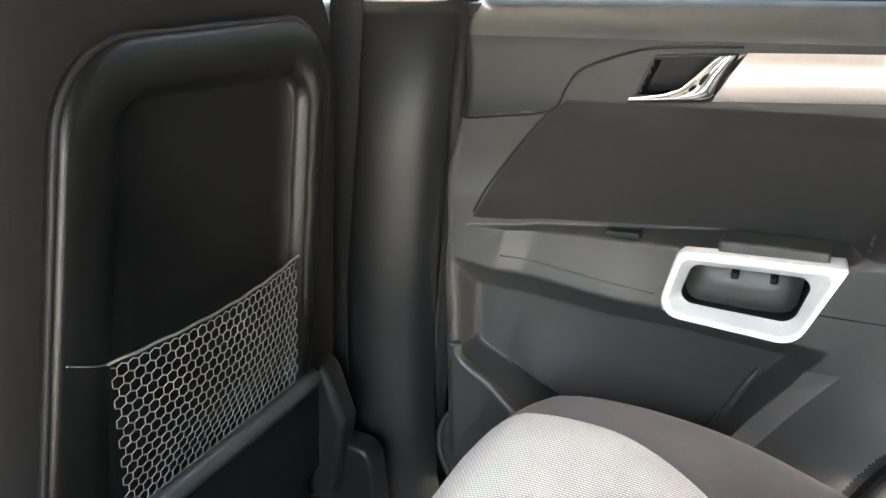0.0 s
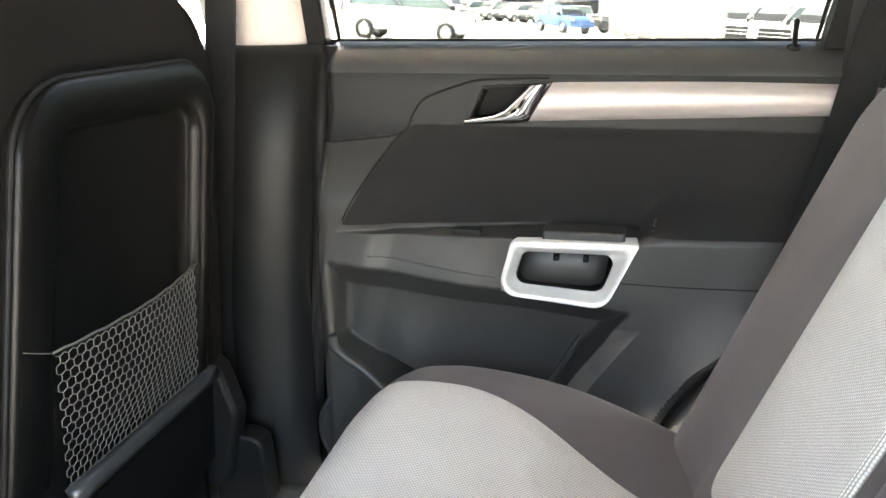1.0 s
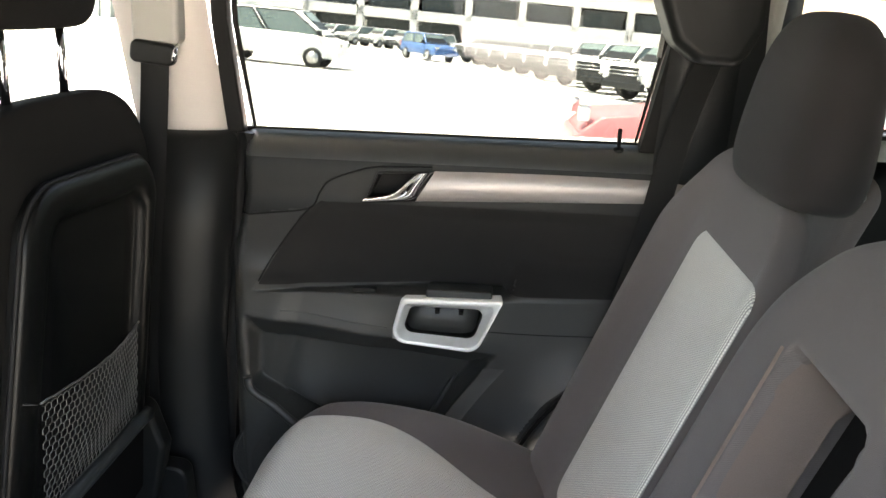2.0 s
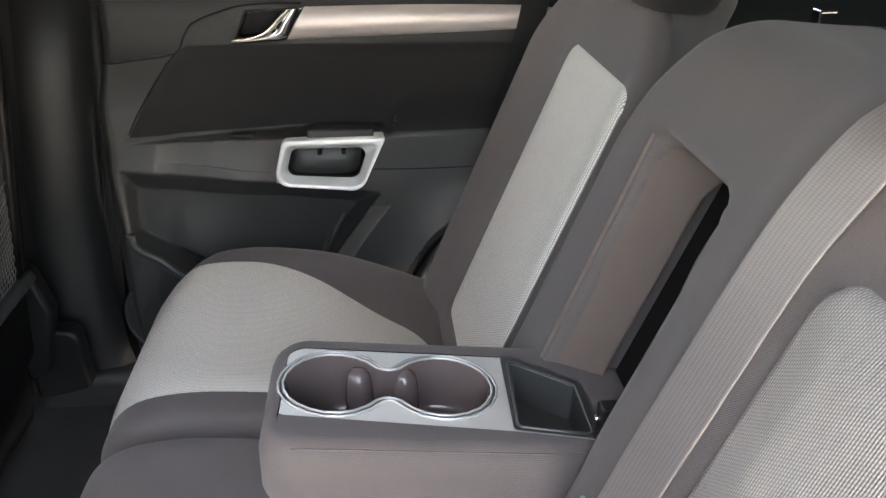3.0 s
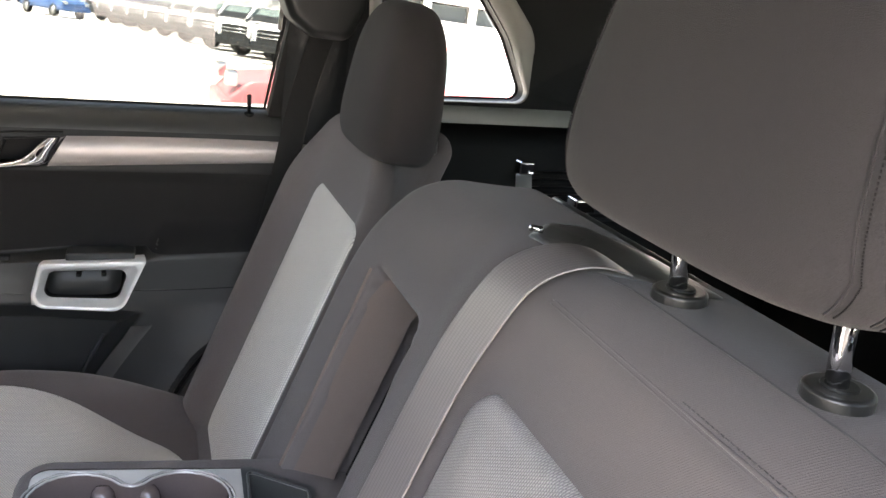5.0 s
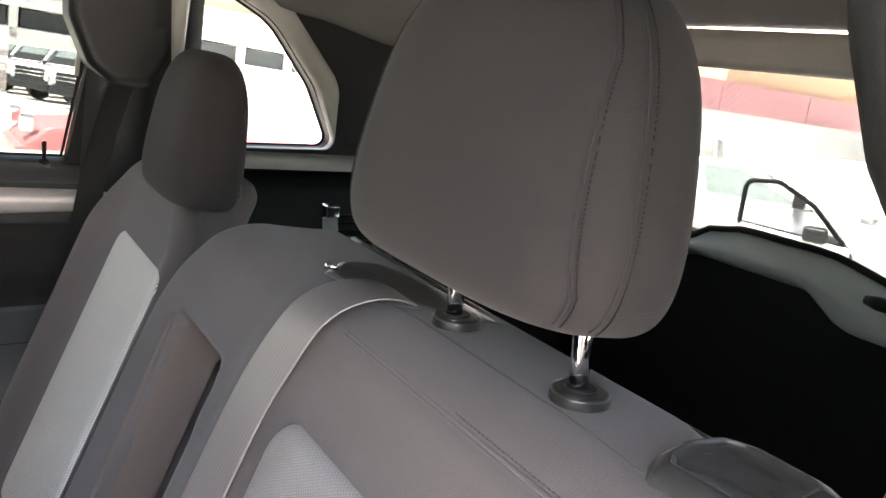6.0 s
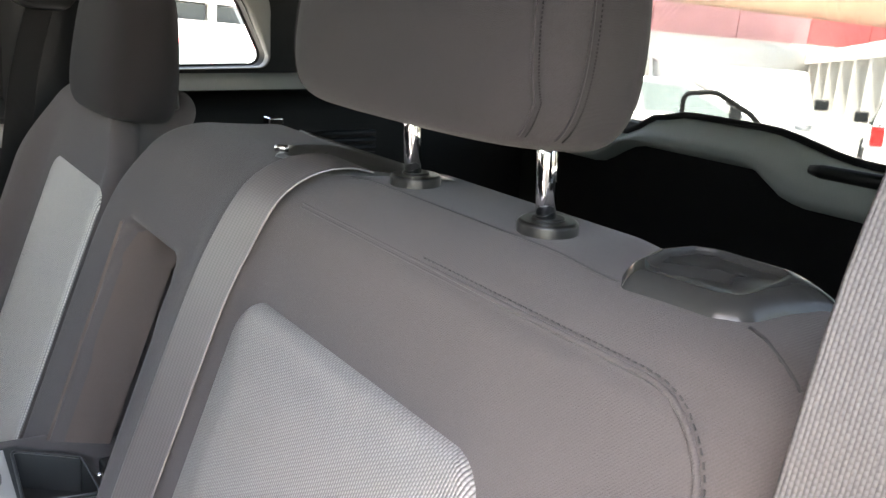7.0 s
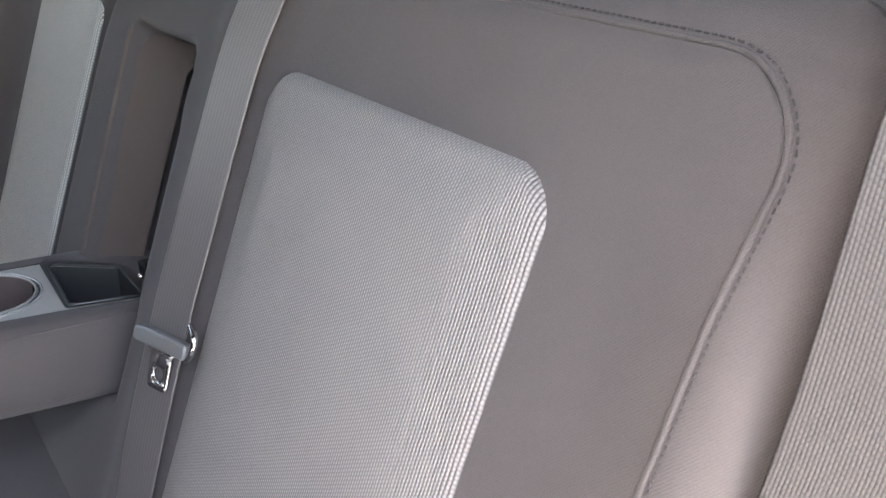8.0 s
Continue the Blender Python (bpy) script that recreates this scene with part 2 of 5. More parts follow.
def tube(points, r, n=8, bm=None, caps=True, closed=False, flat=1.0):
    """A round bar along points."""
    bm = bm or bmesh.new()
    pts = [Vector(p) for p in points]
    up = None
    rings = []
    for i, p in enumerate(pts):
        a = pts[i - 1] if (i or closed) else p
        b = pts[(i + 1) % len(pts)] if (i + 1 < len(pts) or closed) else p
        d = (b - a).normalized()
        if up is None:
            up = Vector((0, 0, 1)) if abs(d.z) < 0.9 else Vector((1, 0, 0))
        s = d.cross(up).normalized()
        up = s.cross(d).normalized()
        rr = r[i] if isinstance(r, (list, tuple)) else r
        rings.append([bm.verts.new(p + rr * (math.cos(2 * math.pi * k / n) * s + flat * math.sin(2 * math.pi * k / n) * up)) for k in range(n)])
    loop = list(zip(rings, rings[1:])) + ([(rings[-1], rings[0])] if closed else [])
    for a, b in loop:
        for k in range(n):
            bm.faces.new((a[k], a[(k + 1) % n], b[(k + 1) % n], b[k]))
    if caps and not closed:
        bm.faces.new(rings[0][::-1])
        bm.faces.new(rings[-1])
    return bm


def prism(outline, axis, a, b, bm=None):
    """A slab with this outline (two coordinates each) between a and b on the axis."""
    bm = bm or bmesh.new()
    place = {"x": lambda p, c: (c, p[0], p[1]), "y": lambda p, c: (p[0], c, p[1]), "z": lambda p, c: (p[0], p[1], c)}[axis]
    lo = [bm.verts.new(place(p, a)) for p in outline]
    hi = [bm.verts.new(place(p, b)) for p in outline]
    n = len(outline)
    bm.faces.new(lo[::-1])
    bm.faces.new(hi)
    for i in range(n):
        bm.faces.new((lo[i], lo[(i + 1) % n], hi[(i + 1) % n], hi[i]))
    bmesh.ops.recalc_face_normals(bm, faces=bm.faces)
    return bm


def rounded(points, r, n=5):
    """A polygon with its corners rounded by r (one number, or one for each)."""
    out = []
    m = len(points)
    for i, p in enumerate(points):
        p, a, b = Vector(p), Vector(points[i - 1]), Vector(points[(i + 1) % m])
        rr = r[i] if isinstance(r, (list, tuple)) else r
        if rr <= 0:
            out.append(tuple(p))
            continue
        u, w = (a - p).normalized(), (b - p).normalized()
        half = u.angle(w) / 2
        d = min(rr / math.tan(half), 0.49 * (a - p).length, 0.49 * (b - p).length)
        rr2 = d * math.tan(half)
        c = p + (u + w).normalized() * (rr2 / math.sin(half))
        s, e = p + u * d - c, p + w * d - c
        turn = s.angle_signed(e)
        for k in range(n + 1):
            q = Matrix.Rotation(-turn * k / n, 2) @ s
            out.append(tuple(c + q))
    return out


def ramp(a, b, x):
    t = min(1.0, max(0.0, (x - a) / (b - a)))
    return t * t * (3 - 2 * t)


def inside(poly, x, y):
    """Signed distance to a polygon, positive inside."""
    best, odd = 1e9, False
    for i in range(len(poly)):
        (ax, ay), (bx, by) = poly[i - 1], poly[i]
        dx, dy = bx - ax, by - ay
        t = min(1.0, max(0.0, ((x - ax) * dx + (y - ay) * dy) / (dx * dx + dy * dy + 1e-12)))
        best = min(best, math.hypot(x - ax - t * dx, y - ay - t * dy))
        if (ay > y) != (by > y) and x < ax + (y - ay) * dx / dy:
            odd = not odd
    return best if odd else -best


def steps(a, b, step, r=0.0):
    """Places from a to b, closer together within r of the ends."""
    n = max(2, int((b - a - 2 * r) / step))
    mid = [a + r + (b - a - 2 * r) * i / n for i in range(n + 1)]
    if not r:
        return mid
    arc = [1 - math.cos(math.pi / 2 * i / 7) for i in range(7)]
    return [a + r * c for c in arc] + mid + [b - r * c for c in arc[::-1]]


def glass_sheet(loop, side):
    bm = bmesh.new()
    bm.faces.new([bm.verts.new((x, (0.795 - 0.10 * ramp(1.2, 1.62, z)) * side, z)) for x, z in loop])
    return bm


# ---- rear bench: the side view of the backrest, and things that lie on it ----
def back_curve(lean=0.40, foot=(0.245, 0.65), s_top=0.530, r_top=0.055, deep=0.05):
    """Points of the side view from the front foot over the top to the back: s, x, z, and the normal."""
    n = math.hypot(1, lean)
    dx, dz = lean / n, 1 / n
    out = []
    for i in range(117):
        s = -0.05 + (s_top + 0.05) * i / 116
        out.append((s, foot[0] + dx * s, foot[1] + dz * s, -dz, dx))
    s, x, z = out[-1][:3]

    def arc(r, a0, a1, k):
        nonlocal s, x, z
        cx, cz = x + r * math.sin(a0), z - r * math.cos(a0)
        for i in range(1, k + 1):
            a = a0 + (a1 - a0) * i / k
            s += abs(a1 - a0) / k * r
            x, z = cx - r * math.sin(a), cz + r * math.cos(a)
            out.append((s, x, z, -math.sin(a), math.cos(a)))

    a0 = math.atan2(dz, dx)
    arc(r_top, a0, radians(-3), 14)
    for i in range(1, 5):
        s += deep / 4
        x += deep / 4
        out.append((s, x, z, 0.05, 1.0))
    arc(0.03, radians(-3), radians(-108), 8)
    for i in range(1, 5):
        s += 0.13
        x -= 0.13 * dx
        z -= 0.13 * dz
        out.append((s, x, z, dz, -dx))
    return out


BACK = back_curve()


def on_back(s, off=0.0):
    """The place (x, z) on the backrest's front at the way s up it, off metres proud."""
    for a, b in zip(BACK, BACK[1:]):
        if b[0] >= s or b is BACK[-1]:
            k = (s - a[0]) / (b[0] - a[0])
            x, z, nx, nz = (a[i] + k * (b[i] - a[i]) for i in range(1, 5))
            return x + nx * off, z + nz * off


def seat_back(y0, y1, off, in0, in1, r=0.03):
    """A cushion that follows BACK from y0 to y1; in0, in1: how far its ends draw in at s."""
    rows = []
    for y in steps(y0, y1, 0.005, r):
        u = (y - y0) / (y1 - y0)
        row = []
        for s, x, z, nx, nz in BACK:
            ya, yb = y0 + in0(s), y1 - in1(s)
            yy = ya + (yb - ya) * u
            d = min(y - y0, y1 - y)
            o = off(yy, s) - (r - math.sqrt(max(0.0, r * r - (r - d) ** 2)) if d < r else 0)
            row.append((x + nx * o, yy, z + nz * o))
        rows.append(row)
    bm = grid(rows)
    bm.verts.ensure_lookup_table()
    n = len(rows[0])
    bm.faces.new([bm.verts[i] for i in range(n)][::-1])
    bm.faces.new([bm.verts[len(rows) * n - n + i] for i in range(n)])
    bmesh.ops.recalc_face_normals(bm, faces=bm.faces)
    return bm


def panel(y0, y1, s0, s1, r, high, base, place, taper=None):
    """A pillowed cloth panel with round corners, laid on a seat by place(y, s, off)."""
    rows, flat = [], []
    for s in steps(s0, s1, 0.012, r):
        k = max(0.0, r - min(s - s0, s1 - s))
        cut = r - math.sqrt(max(0.0, r * r - k * k))
        ya, yb = y0 + cut, y1 - cut
        if taper:
            k = ramp(taper[0], taper[1], s)
            ya, yb = ya + taper[2] * k, yb + taper[3] * k
        row = []
        flat.append([])
        for u in steps(0, 1, 0.04, 0.08):
            y = ya + (yb - ya) * u
            d = max(0.0, min(min(u, 1 - u) * (yb - ya), min(s - s0, s1 - s), 0.05))
            h = high * (0.55 * min(1.0, d / 0.008) ** 0.5 + 0.45 * ramp(0, 0.05, d)) - 0.003
            row.append(place(y, s, base(y, s) + h))
            flat[-1].append((y, s))
        rows.append(row)
    bm = grid(rows, uv=flat)
    bmesh.ops.recalc_face_normals(bm, faces=bm.faces)
    return bm


def seat_place(y, s, off):
    x, z = on_back(s, off)
    return (x, y, z)


def corner_in(s, start, end, most):
    return most * ramp(start, end, s) ** 1.5


REC = rounded([(-0.085, 0.12), (0.062, 0.12), (0.075, 0.455), (-0.075, 0.455)], 0.012)


def off_wide(y, s):
    o = (0.014 * ramp(-0.215, -0.12, y) + 0.013 * math.exp(-((y + 0.156) / 0.032) ** 2)) * ramp(0.60, 0.47, s)
    o += 0.012 * ramp(0.52, 0.42, s) * ramp(0.55, 0.62, -y)
    o -= 0.075 * ramp(-0.004, 0.008, inside(REC, y, s))
    o += 0.0045 * ramp(-0.23, -0.27, y) * ramp(-0.505, -0.46, y) * ramp(0.56, 0.60, s)
    o -= 0.0025 * math.exp(-((s - 0.545) / 0.005) ** 2) * ramp(0.32, 0.50, -y)
    return o


def off_narrow(y, s):
    o = 0.02 * ramp(0.50, 0.60, y) * ramp(0.56, 0.42, s)
    return o + 0.006 * ramp(0.25, 0.21, y) * ramp(0.56, 0.45, s)


bench = thing("rear_bench_seat", "charcoal cloth rear bench seat with light grey woven inserts", "car seat", at=(0.25, 0, 0.42))
INV = Matrix.Translation((-0.25, 0, -0.42))


def bpart(name, bm, mat, label="", parent=None, **kw):
    bm.transform(INV)
    return part(name, bm, mat, parent or bench, label, **kw)


wide = bpart("backrest", seat_back(-0.645, 0.185, off_wide, lambda s: corner_in(s, 0.50, 0.62, 0.02), lambda s: corner_in(s, 0.38, 0.66, 0.13)), FABRIC, "wide split backrest in charcoal cloth, with an armrest recess")
narrow = bpart("backrest", seat_back(0.19, 0.64, off_narrow, lambda s: corner_in(s, 0.40, 0.63, 0.15), lambda s: corner_in(s, 0.40, 0.64, 0.10)), FABRIC, "narrow split backrest in charcoal cloth")
bpart("backrest_insert", panel(-0.505, -0.200, 0.03, 0.468, 0.035, 0.016, off_wide, seat_place), LIGHT_SHADED, "light grey woven cloth panel", wide)
bpart("backrest_insert", panel(0.205, 0.475, 0.03, 0.462, 0.03, 0.010, off_narrow, seat_place), LIGHT, "light grey woven cloth panel", narrow)

rows, slot_shade = [], []
for s in steps(0.13, 0.450, 0.02, 0.01):
    ya = 0.074 + 0.013 * (s - 0.12) / 0.335
    rows.append([seat_place(0.038 + (ya - 0.038) * u, s, 0.0164 - 0.070 * (1 - u) ** 1.15 - 0.020 * ramp(0.425, 0.45, s) * (1 - u)) for u in steps(0.21, 1, 0.04, 0.04)])
    slot_shade.append([seat_place(y, s, -0.052) for y in (-0.070, -0.03, 0.01, 0.046, 0.056)])
# dark sheet behind the panel, standing in for the slot's shade
bpart("recess_shade", grid(slot_shade), FABRIC_DARK, "dark sheet standing in for shade at the back of the recess", wide)
bpart("recess_panel", grid(rows), FABRIC_BROWN, "brownish cloth panel in the armrest recess", wide)

hx, hz = on_back(0.235, -0.004)
hinge = bpart("armrest_hinge", box(hx - 0.006, hx + 0.012, -0.062, -0.046, hz - 0.022, hz + 0.018), BLACK, "small black armrest hinge", wide, bevel=0.003)
bpart("hinge_pin", tube([(hx - 0.009, -0.054, hz + 0.004), (hx - 0.004, -0.054, hz + 0.004)], 0.0025, 8), CHROME, "", hinge)
# piping and stitches on the wide backrest
pipe = rounded([(-0.225, 0.548), (-0.613, 0.545), (-0.606, 0.02)], [0, 0.05, 0], 8)
fine_pipe = []
for (ya, sa), (yb, sb) in zip(pipe, pipe[1:]):
    k = max(1, int(math.hypot(yb - ya, sb - sa) / 0.0042))
    fine_pipe += [(ya + (yb - ya) * i / k, sa + (sb - sa) * i / k) for i in range(k)]
bpart("piping", tube([seat_place(y, s, off_wide(y, s) + 0.0005 - 0.0008 * ramp(-0.50, -0.34, y)) for y, s in fine_pipe], [0.0008 + 0.0010 * ramp(-0.34, -0.50, y) for y, s in fine_pipe], 6), FABRIC, "", wide)
bpart("crease", tube([seat_place(y + 0.0032 * ramp(0.55, 0.50, s), s - 0.0032 * ramp(0.49, 0.54, s), off_wide(y, s) - 0.0004) for y, s in fine_pipe], 0.0009, 5), FABRIC, "", wide)
side_run = [(y, s) for y, s in fine_pipe if y < -0.54]
# dark tube that paints shade into the crease down the side
bpart("crease", tube([seat_place(y + 0.0020 * ramp(0.55, 0.50, s), s - 0.0020 * ramp(0.49, 0.54, s), off_wide(y, s) - 0.0001) for y, s in side_run], 0.0006, 5), STITCH, "", wide)
stitch = bmesh.new()
for i in range(38, len(fine_pipe) - 1):
    (ya, sa), (yb, sb) = fine_pipe[i], fine_pipe[i + 1]
    dy, ds = yb - ya, sb - sa
    q = math.hypot(dy, ds) or 1
    oy, os_ = ds / q * 0.0034, -dy / q * 0.0034
    a = seat_place(ya + oy, sa + os_, off_wide(ya + oy, sa + os_) + 0.0006)
    b = seat_place(ya + oy + dy * 0.6, sa + os_ + ds * 0.6, off_wide(ya + oy, sa + os_) + 0.0006)
    tube([a, b], 0.00055, 4, stitch)
bpart("stitching", stitch, STITCH, "", wide)
top_seam = [(-0.235 - 0.0125 * i, 0.590) for i in range(23)]
bpart("piping", tube([seat_place(y, s, off_wide(y, s) - 0.0001) for y, s in top_seam], 0.0007, 6), STITCH, "", wide)


# black edge trim along the back of the top
bpart("rear_edge_trim", tube([(0.571, -0.615 + 0.0255 * k, 1.1655) for k in range(26)], 0.0055, 8), BLACK_GLOSS, "black edge trim", wide)


# cushions
def bolster(x, y):
    """The outer edges of the cushions stand a little higher."""
    return 0.026 * ramp(0.36, 0.58, abs(y)) * ramp(0.27, 0.05, x) * ramp(-0.19, -0.12, x)


def cushion(y0, y1, round0, round1, r=0.035):
    side = [(0.30, 0.615), (0.24, 0.645), (0.15, 0.668), (0.05, 0.684), (-0.04, 0.692), (-0.10, 0.692), (-0.15, 0.681), (-0.182, 0.655), (-0.196, 0.615), (-0.190, 0.56), (-0.17, 0.50), (-0.15, 0.46)]
    fine = []
    for i in range(len(side) - 1):
        p0, p1, p2, p3 = (Vector(side[max(0, min(len(side) - 1, i + k))]) for k in (-1, 0, 1, 2))
        for k in range(4):
            t = k / 4
            fine.append(0.5 * ((2 * p1) + (p2 - p0) * t + (2 * p0 - 5 * p1 + 4 * p2 - p3) * t * t + (3 * p1 - p0 - 3 * p2 + p3) * t ** 3))
    fine.append(Vector(side[-1]))
    rows = []
    for y in steps(y0, y1, 0.010, r):
        d0, d1 = y - y0, y1 - y
        pull = 0.0
        for d, big in ((d0, round0), (d1, round1)):
            if big and d < big:
                pull += big - math.sqrt(big * big - (big - d) ** 2)
        row = []
        for i, p in enumerate(fine):
            t = (fine[min(i + 1, len(fine) - 1)] - fine[max(i - 1, 0)]).normalized()
            nrm = Vector((t.y, -t.x))
            d = min(d0, d1)
            o = -(r - math.sqrt(max(0.0, r * r - (r - d) ** 2))) if d < r else 0.0
            q = p + nrm * o
            k = ramp(0.10, -0.10, p.x)
            row.append((q.x + pull * k, y, q.y + bolster(p.x, y)))
        rows.append(row)
    bm = grid(rows)
    bm.verts.ensure_lookup_table()
    n = len(rows[0])
    bm.faces.new([bm.verts[i] for i in range(n)])
    bm.faces.new([bm.verts[len(rows) * n - n + i] for i in range(n)][::-1])
    bmesh.ops.recalc_face_normals(bm, faces=bm.faces)
    return bm, fine


bm, TOP = cushion(0.203, 0.655, 0.0, 0.09)
right_cushion = bpart("cushion", bm, FABRIC, "narrow seat cushion in charcoal cloth")
bm, TOP = cushion(-0.655, 0.197, 0.09, 0.0)
left_cushion = bpart("cushion", bm, FABRIC, "wide seat cushion in charcoal cloth")
TOP_LEN = [0.0]
for a, b in zip(TOP, TOP[1:]):
    TOP_LEN.append(TOP_LEN[-1] + (b - a).length)


def cushion_place(y, s, off):
    i = min(max(1, sum(1 for v in TOP_LEN if v < s)), len(TOP) - 1)
    k = (s - TOP_LEN[i - 1]) / (TOP_LEN[i] - TOP_LEN[i - 1])
    p, t = TOP[i - 1].lerp(TOP[i], k), (TOP[i] - TOP[i - 1]).normalized()
    pull = 0.0
    d = 0.655 - abs(y)
    if d < 0.09:
        pull = 0.09 - math.sqrt(0.09 ** 2 - (0.09 - d) ** 2)
    return (p.x + t.y * off + pull * ramp(0.10, -0.10, p.x), y, p.y - t.x * off + bolster(p.x, y))


for side, owner in ((1, right_cushion), (-1, left_cushion)):
    a, b = sorted((0.262 * side, 0.580 * side))
    bpart("cushion_insert", panel(a, b, 0.085, 0.69, 0.045, 0.008, lambda y, s: 0.0, cushion_place, (0.36, 0.08, 0.0 if side > 0 else 0.13, -0.13 if side > 0 else 0.0)), LIGHT, "light grey woven cloth panel", owner)

# armrest, folded down
def loop_rect(x0, x1, y0, y1, r, inset=0.0, n=6):
    r = r if isinstance(r, (list, tuple)) else [r] * 4
    return rounded([(x0 + inset, y0 + inset), (x1 - inset, y0 + inset), (x1 - inset, y1 - inset), (x0 + inset, y1 - inset)], [max(0.002, q - inset) for q in r], n)


def filled(loops, z):
    """A level sheet with this outline and these holes."""
    bm = bmesh.new()
    edges = []
    for lp in loops:
        vs = [bm.verts.new((x, y, z)) for x, y in lp]
        edges += [bm.edges.new((vs[k - 1], vs[k])) for k in range(len(vs))]
    bmesh.ops.triangle_fill(bm, edges=edges, use_beauty=True)
    return bm


def well(loop, z, deep, draft=0.88):
    """Walls and bottom of a sunk tray."""
    cx, cy = sum(p[0] for p in loop) / len(loop), sum(p[1] for p in loop) / len(loop)
    rows = []
    for k in range(7):
        f = 1 - (1 - draft) * k / 6
        zz = z - deep * min(1.0, k / 5)
        if k == 6:
            f *= 0.93
        rows.append([(cx + (x - cx) * f, cy + (y - cy) * f, zz) for x, y in loop])
    bm = grid(rows, closed=True)
    bm.verts.ensure_lookup_table()
    bm.faces.new([bm.verts[len(rows) * len(loop) - len(loop) + k] for k in range(len(loop))])
    bmesh.ops.recalc_face_normals(bm, faces=bm.faces)
    bmesh.ops.reverse_faces(bm, faces=bm.faces)
    return bm


AX0, AX1, AY0, AY1, AZ = 0.045, 0.41, -0.072, 0.104, 0.868
HOLE = rounded([(0.056, -0.026), (0.262, -0.043), (0.338, -0.0535), (0.338, 0.032), (0.278, 0.0735), (0.064, 0.079)], [0.014, 0.02, 0.006, 0.01, 0.02, 0.016], 6)


def tilted(bm):
    """The armrest's top falls a little towards the backrest."""
    for v in bm.verts:
        v.co.z -= 0.085 * max(0.0, v.co.x - 0.08) * ramp(0.775, 0.86, v.co.z)
    return bm

rows = []
for inset, z in ((0.02, "low"), (0.006, "low1"), (0.0, "low2"), (0.0, 0.846), (0.0025, 0.8555), (0.006, 0.8625), (0.011, 0.8668), (0.017, AZ)):
    lp = loop_rect(AX0, AX1, AY0, AY1, 0.036, inset)
    rows.append([(x, y, (0.790 - 0.13 * (x - AX0) + {"low": 0.0, "low1": 0.006, "low2": 0.02}[z]) if isinstance(z, str) else z) for x, y in lp])
bm = grid(rows, closed=True)
bm.verts.ensure_lookup_table()
n = len(rows[0])
bm.faces.new([bm.verts[k] for k in range(n)])
rim = [bm.verts[len(rows) * n - n + k] for k in range(n)]
hole = [bm.verts.new((x, y, AZ)) for x, y in HOLE]
edges = [bm.edges.get((rim[k - 1], rim[k])) for k in range(n)] + [bm.edges.new((hole[k - 1], hole[k])) for k in range(len(hole))]
bmesh.ops.triangle_fill(bm, edges=edges, use_beauty=True)
bmesh.ops.recalc_face_normals(bm, faces=bm.faces)
arm = bpart("armrest", tilted(bm), FABRIC, "folded-down armrest covered in charcoal cloth")


def cup_outline(grow=0.0, cy=0.022):
    pts = []
    r = 0.0452 + grow
    for cx, mid in ((0.1075, math.pi), (0.205, 0.0)):
        for k in range(-9, 10):
            a = mid + k / 9 * math.pi * 0.81
            pts.append((cx + r * math.cos(a), cy + r * math.sin(a)))
    out = []
    for k, p in enumerate(pts):
        q = pts[(k + 1) % len(pts)]
        out.append(p)
        if k in (18, 37):
            out += [(p[0] + (q[0] - p[0]) * f, p[1] + (q[1] - p[1]) * f - math.copysign(0.004 * math.sin(math.pi * f), p[1] - cy)) for f in (0.25, 0.5, 0.75)]
    return out


TRAY = rounded([(0.266, -0.038), (0.330, -0.0475), (0.330, 0.027), (0.272, 0.066)], 0.005)
bm = filled([HOLE, cup_outline(), TRAY], AZ - 0.001)
plate = bpart("cup_plate", tilted(bm), PLATE_SILVER, "dull silver plastic plate", arm, smooth=False)
bpart("cup_well", tilted(well(cup_outline(), AZ - 0.001, 0.06, 0.84)), BLACK_CUP, "dark brown plastic twin cup well", arm)
bpart("cup_ring", tilted(tube([(x, y, AZ + 0.0002) for x, y in cup_outline(0.0006)], 0.0013, 8, closed=True)), RING_SILVER, "silver rim", arm)
bpart("cup_ring", tilted(tube([(x, y, AZ - 0.0002) for x, y in cup_outline(0.0052)], 0.0013, 8, closed=True)), RING_SILVER, "silver rim", arm)
bpart("cup_groove", tilted(tube([(x, y, AZ - 0.0006) for x, y in cup_outline(0.0030)], 0.0009, 6, closed=True)), BLACK, "", arm)
bpart("tray", tilted(well(TRAY, AZ - 0.001, 0.045, 0.90)), SATIN, "black storage tray", arm, smooth=False)
bpart("tray_surround", tilted(filled([rounded([(0.2615, -0.0428), (0.3375, -0.0532), (0.3375, 0.0315), (0.278, 0.0728), (0.2655, 0.0732)], [0.004, 0.004, 0.01, 0.01, 0.004], 5), TRAY], AZ + 0.0015)), BLACK_GLOSS, "", arm, smooth=False)
bpart("tray_rim", tilted(tube([(x, y, AZ + 0.0015) for x, y in TRAY], 0.0016, 6, closed=True)), BLACK_GLOSS, "", arm)
bpart("arm_seam", tilted(tube([(AX0 + 0.03 + 0.012 * k, AY0 + 0.0062, 0.8625) for k in range(27)], 0.0008, 5)), FABRIC, "", arm)
for x in (0.129, 0.172):
    tabs = bmesh.new()
    tube([(x, 0.050, AZ - 0.056), (x, 0.051, AZ - 0.036), (x, 0.052, AZ - 0.020), (x, 0.053, AZ - 0.011), (x, 0.055, AZ - 0.006)], [0.0140, 0.0135, 0.0125, 0.0105, 0.006], 22, tabs)
    bpart("cup_grip", tilted(tabs), BLACK_CUP, "", arm)


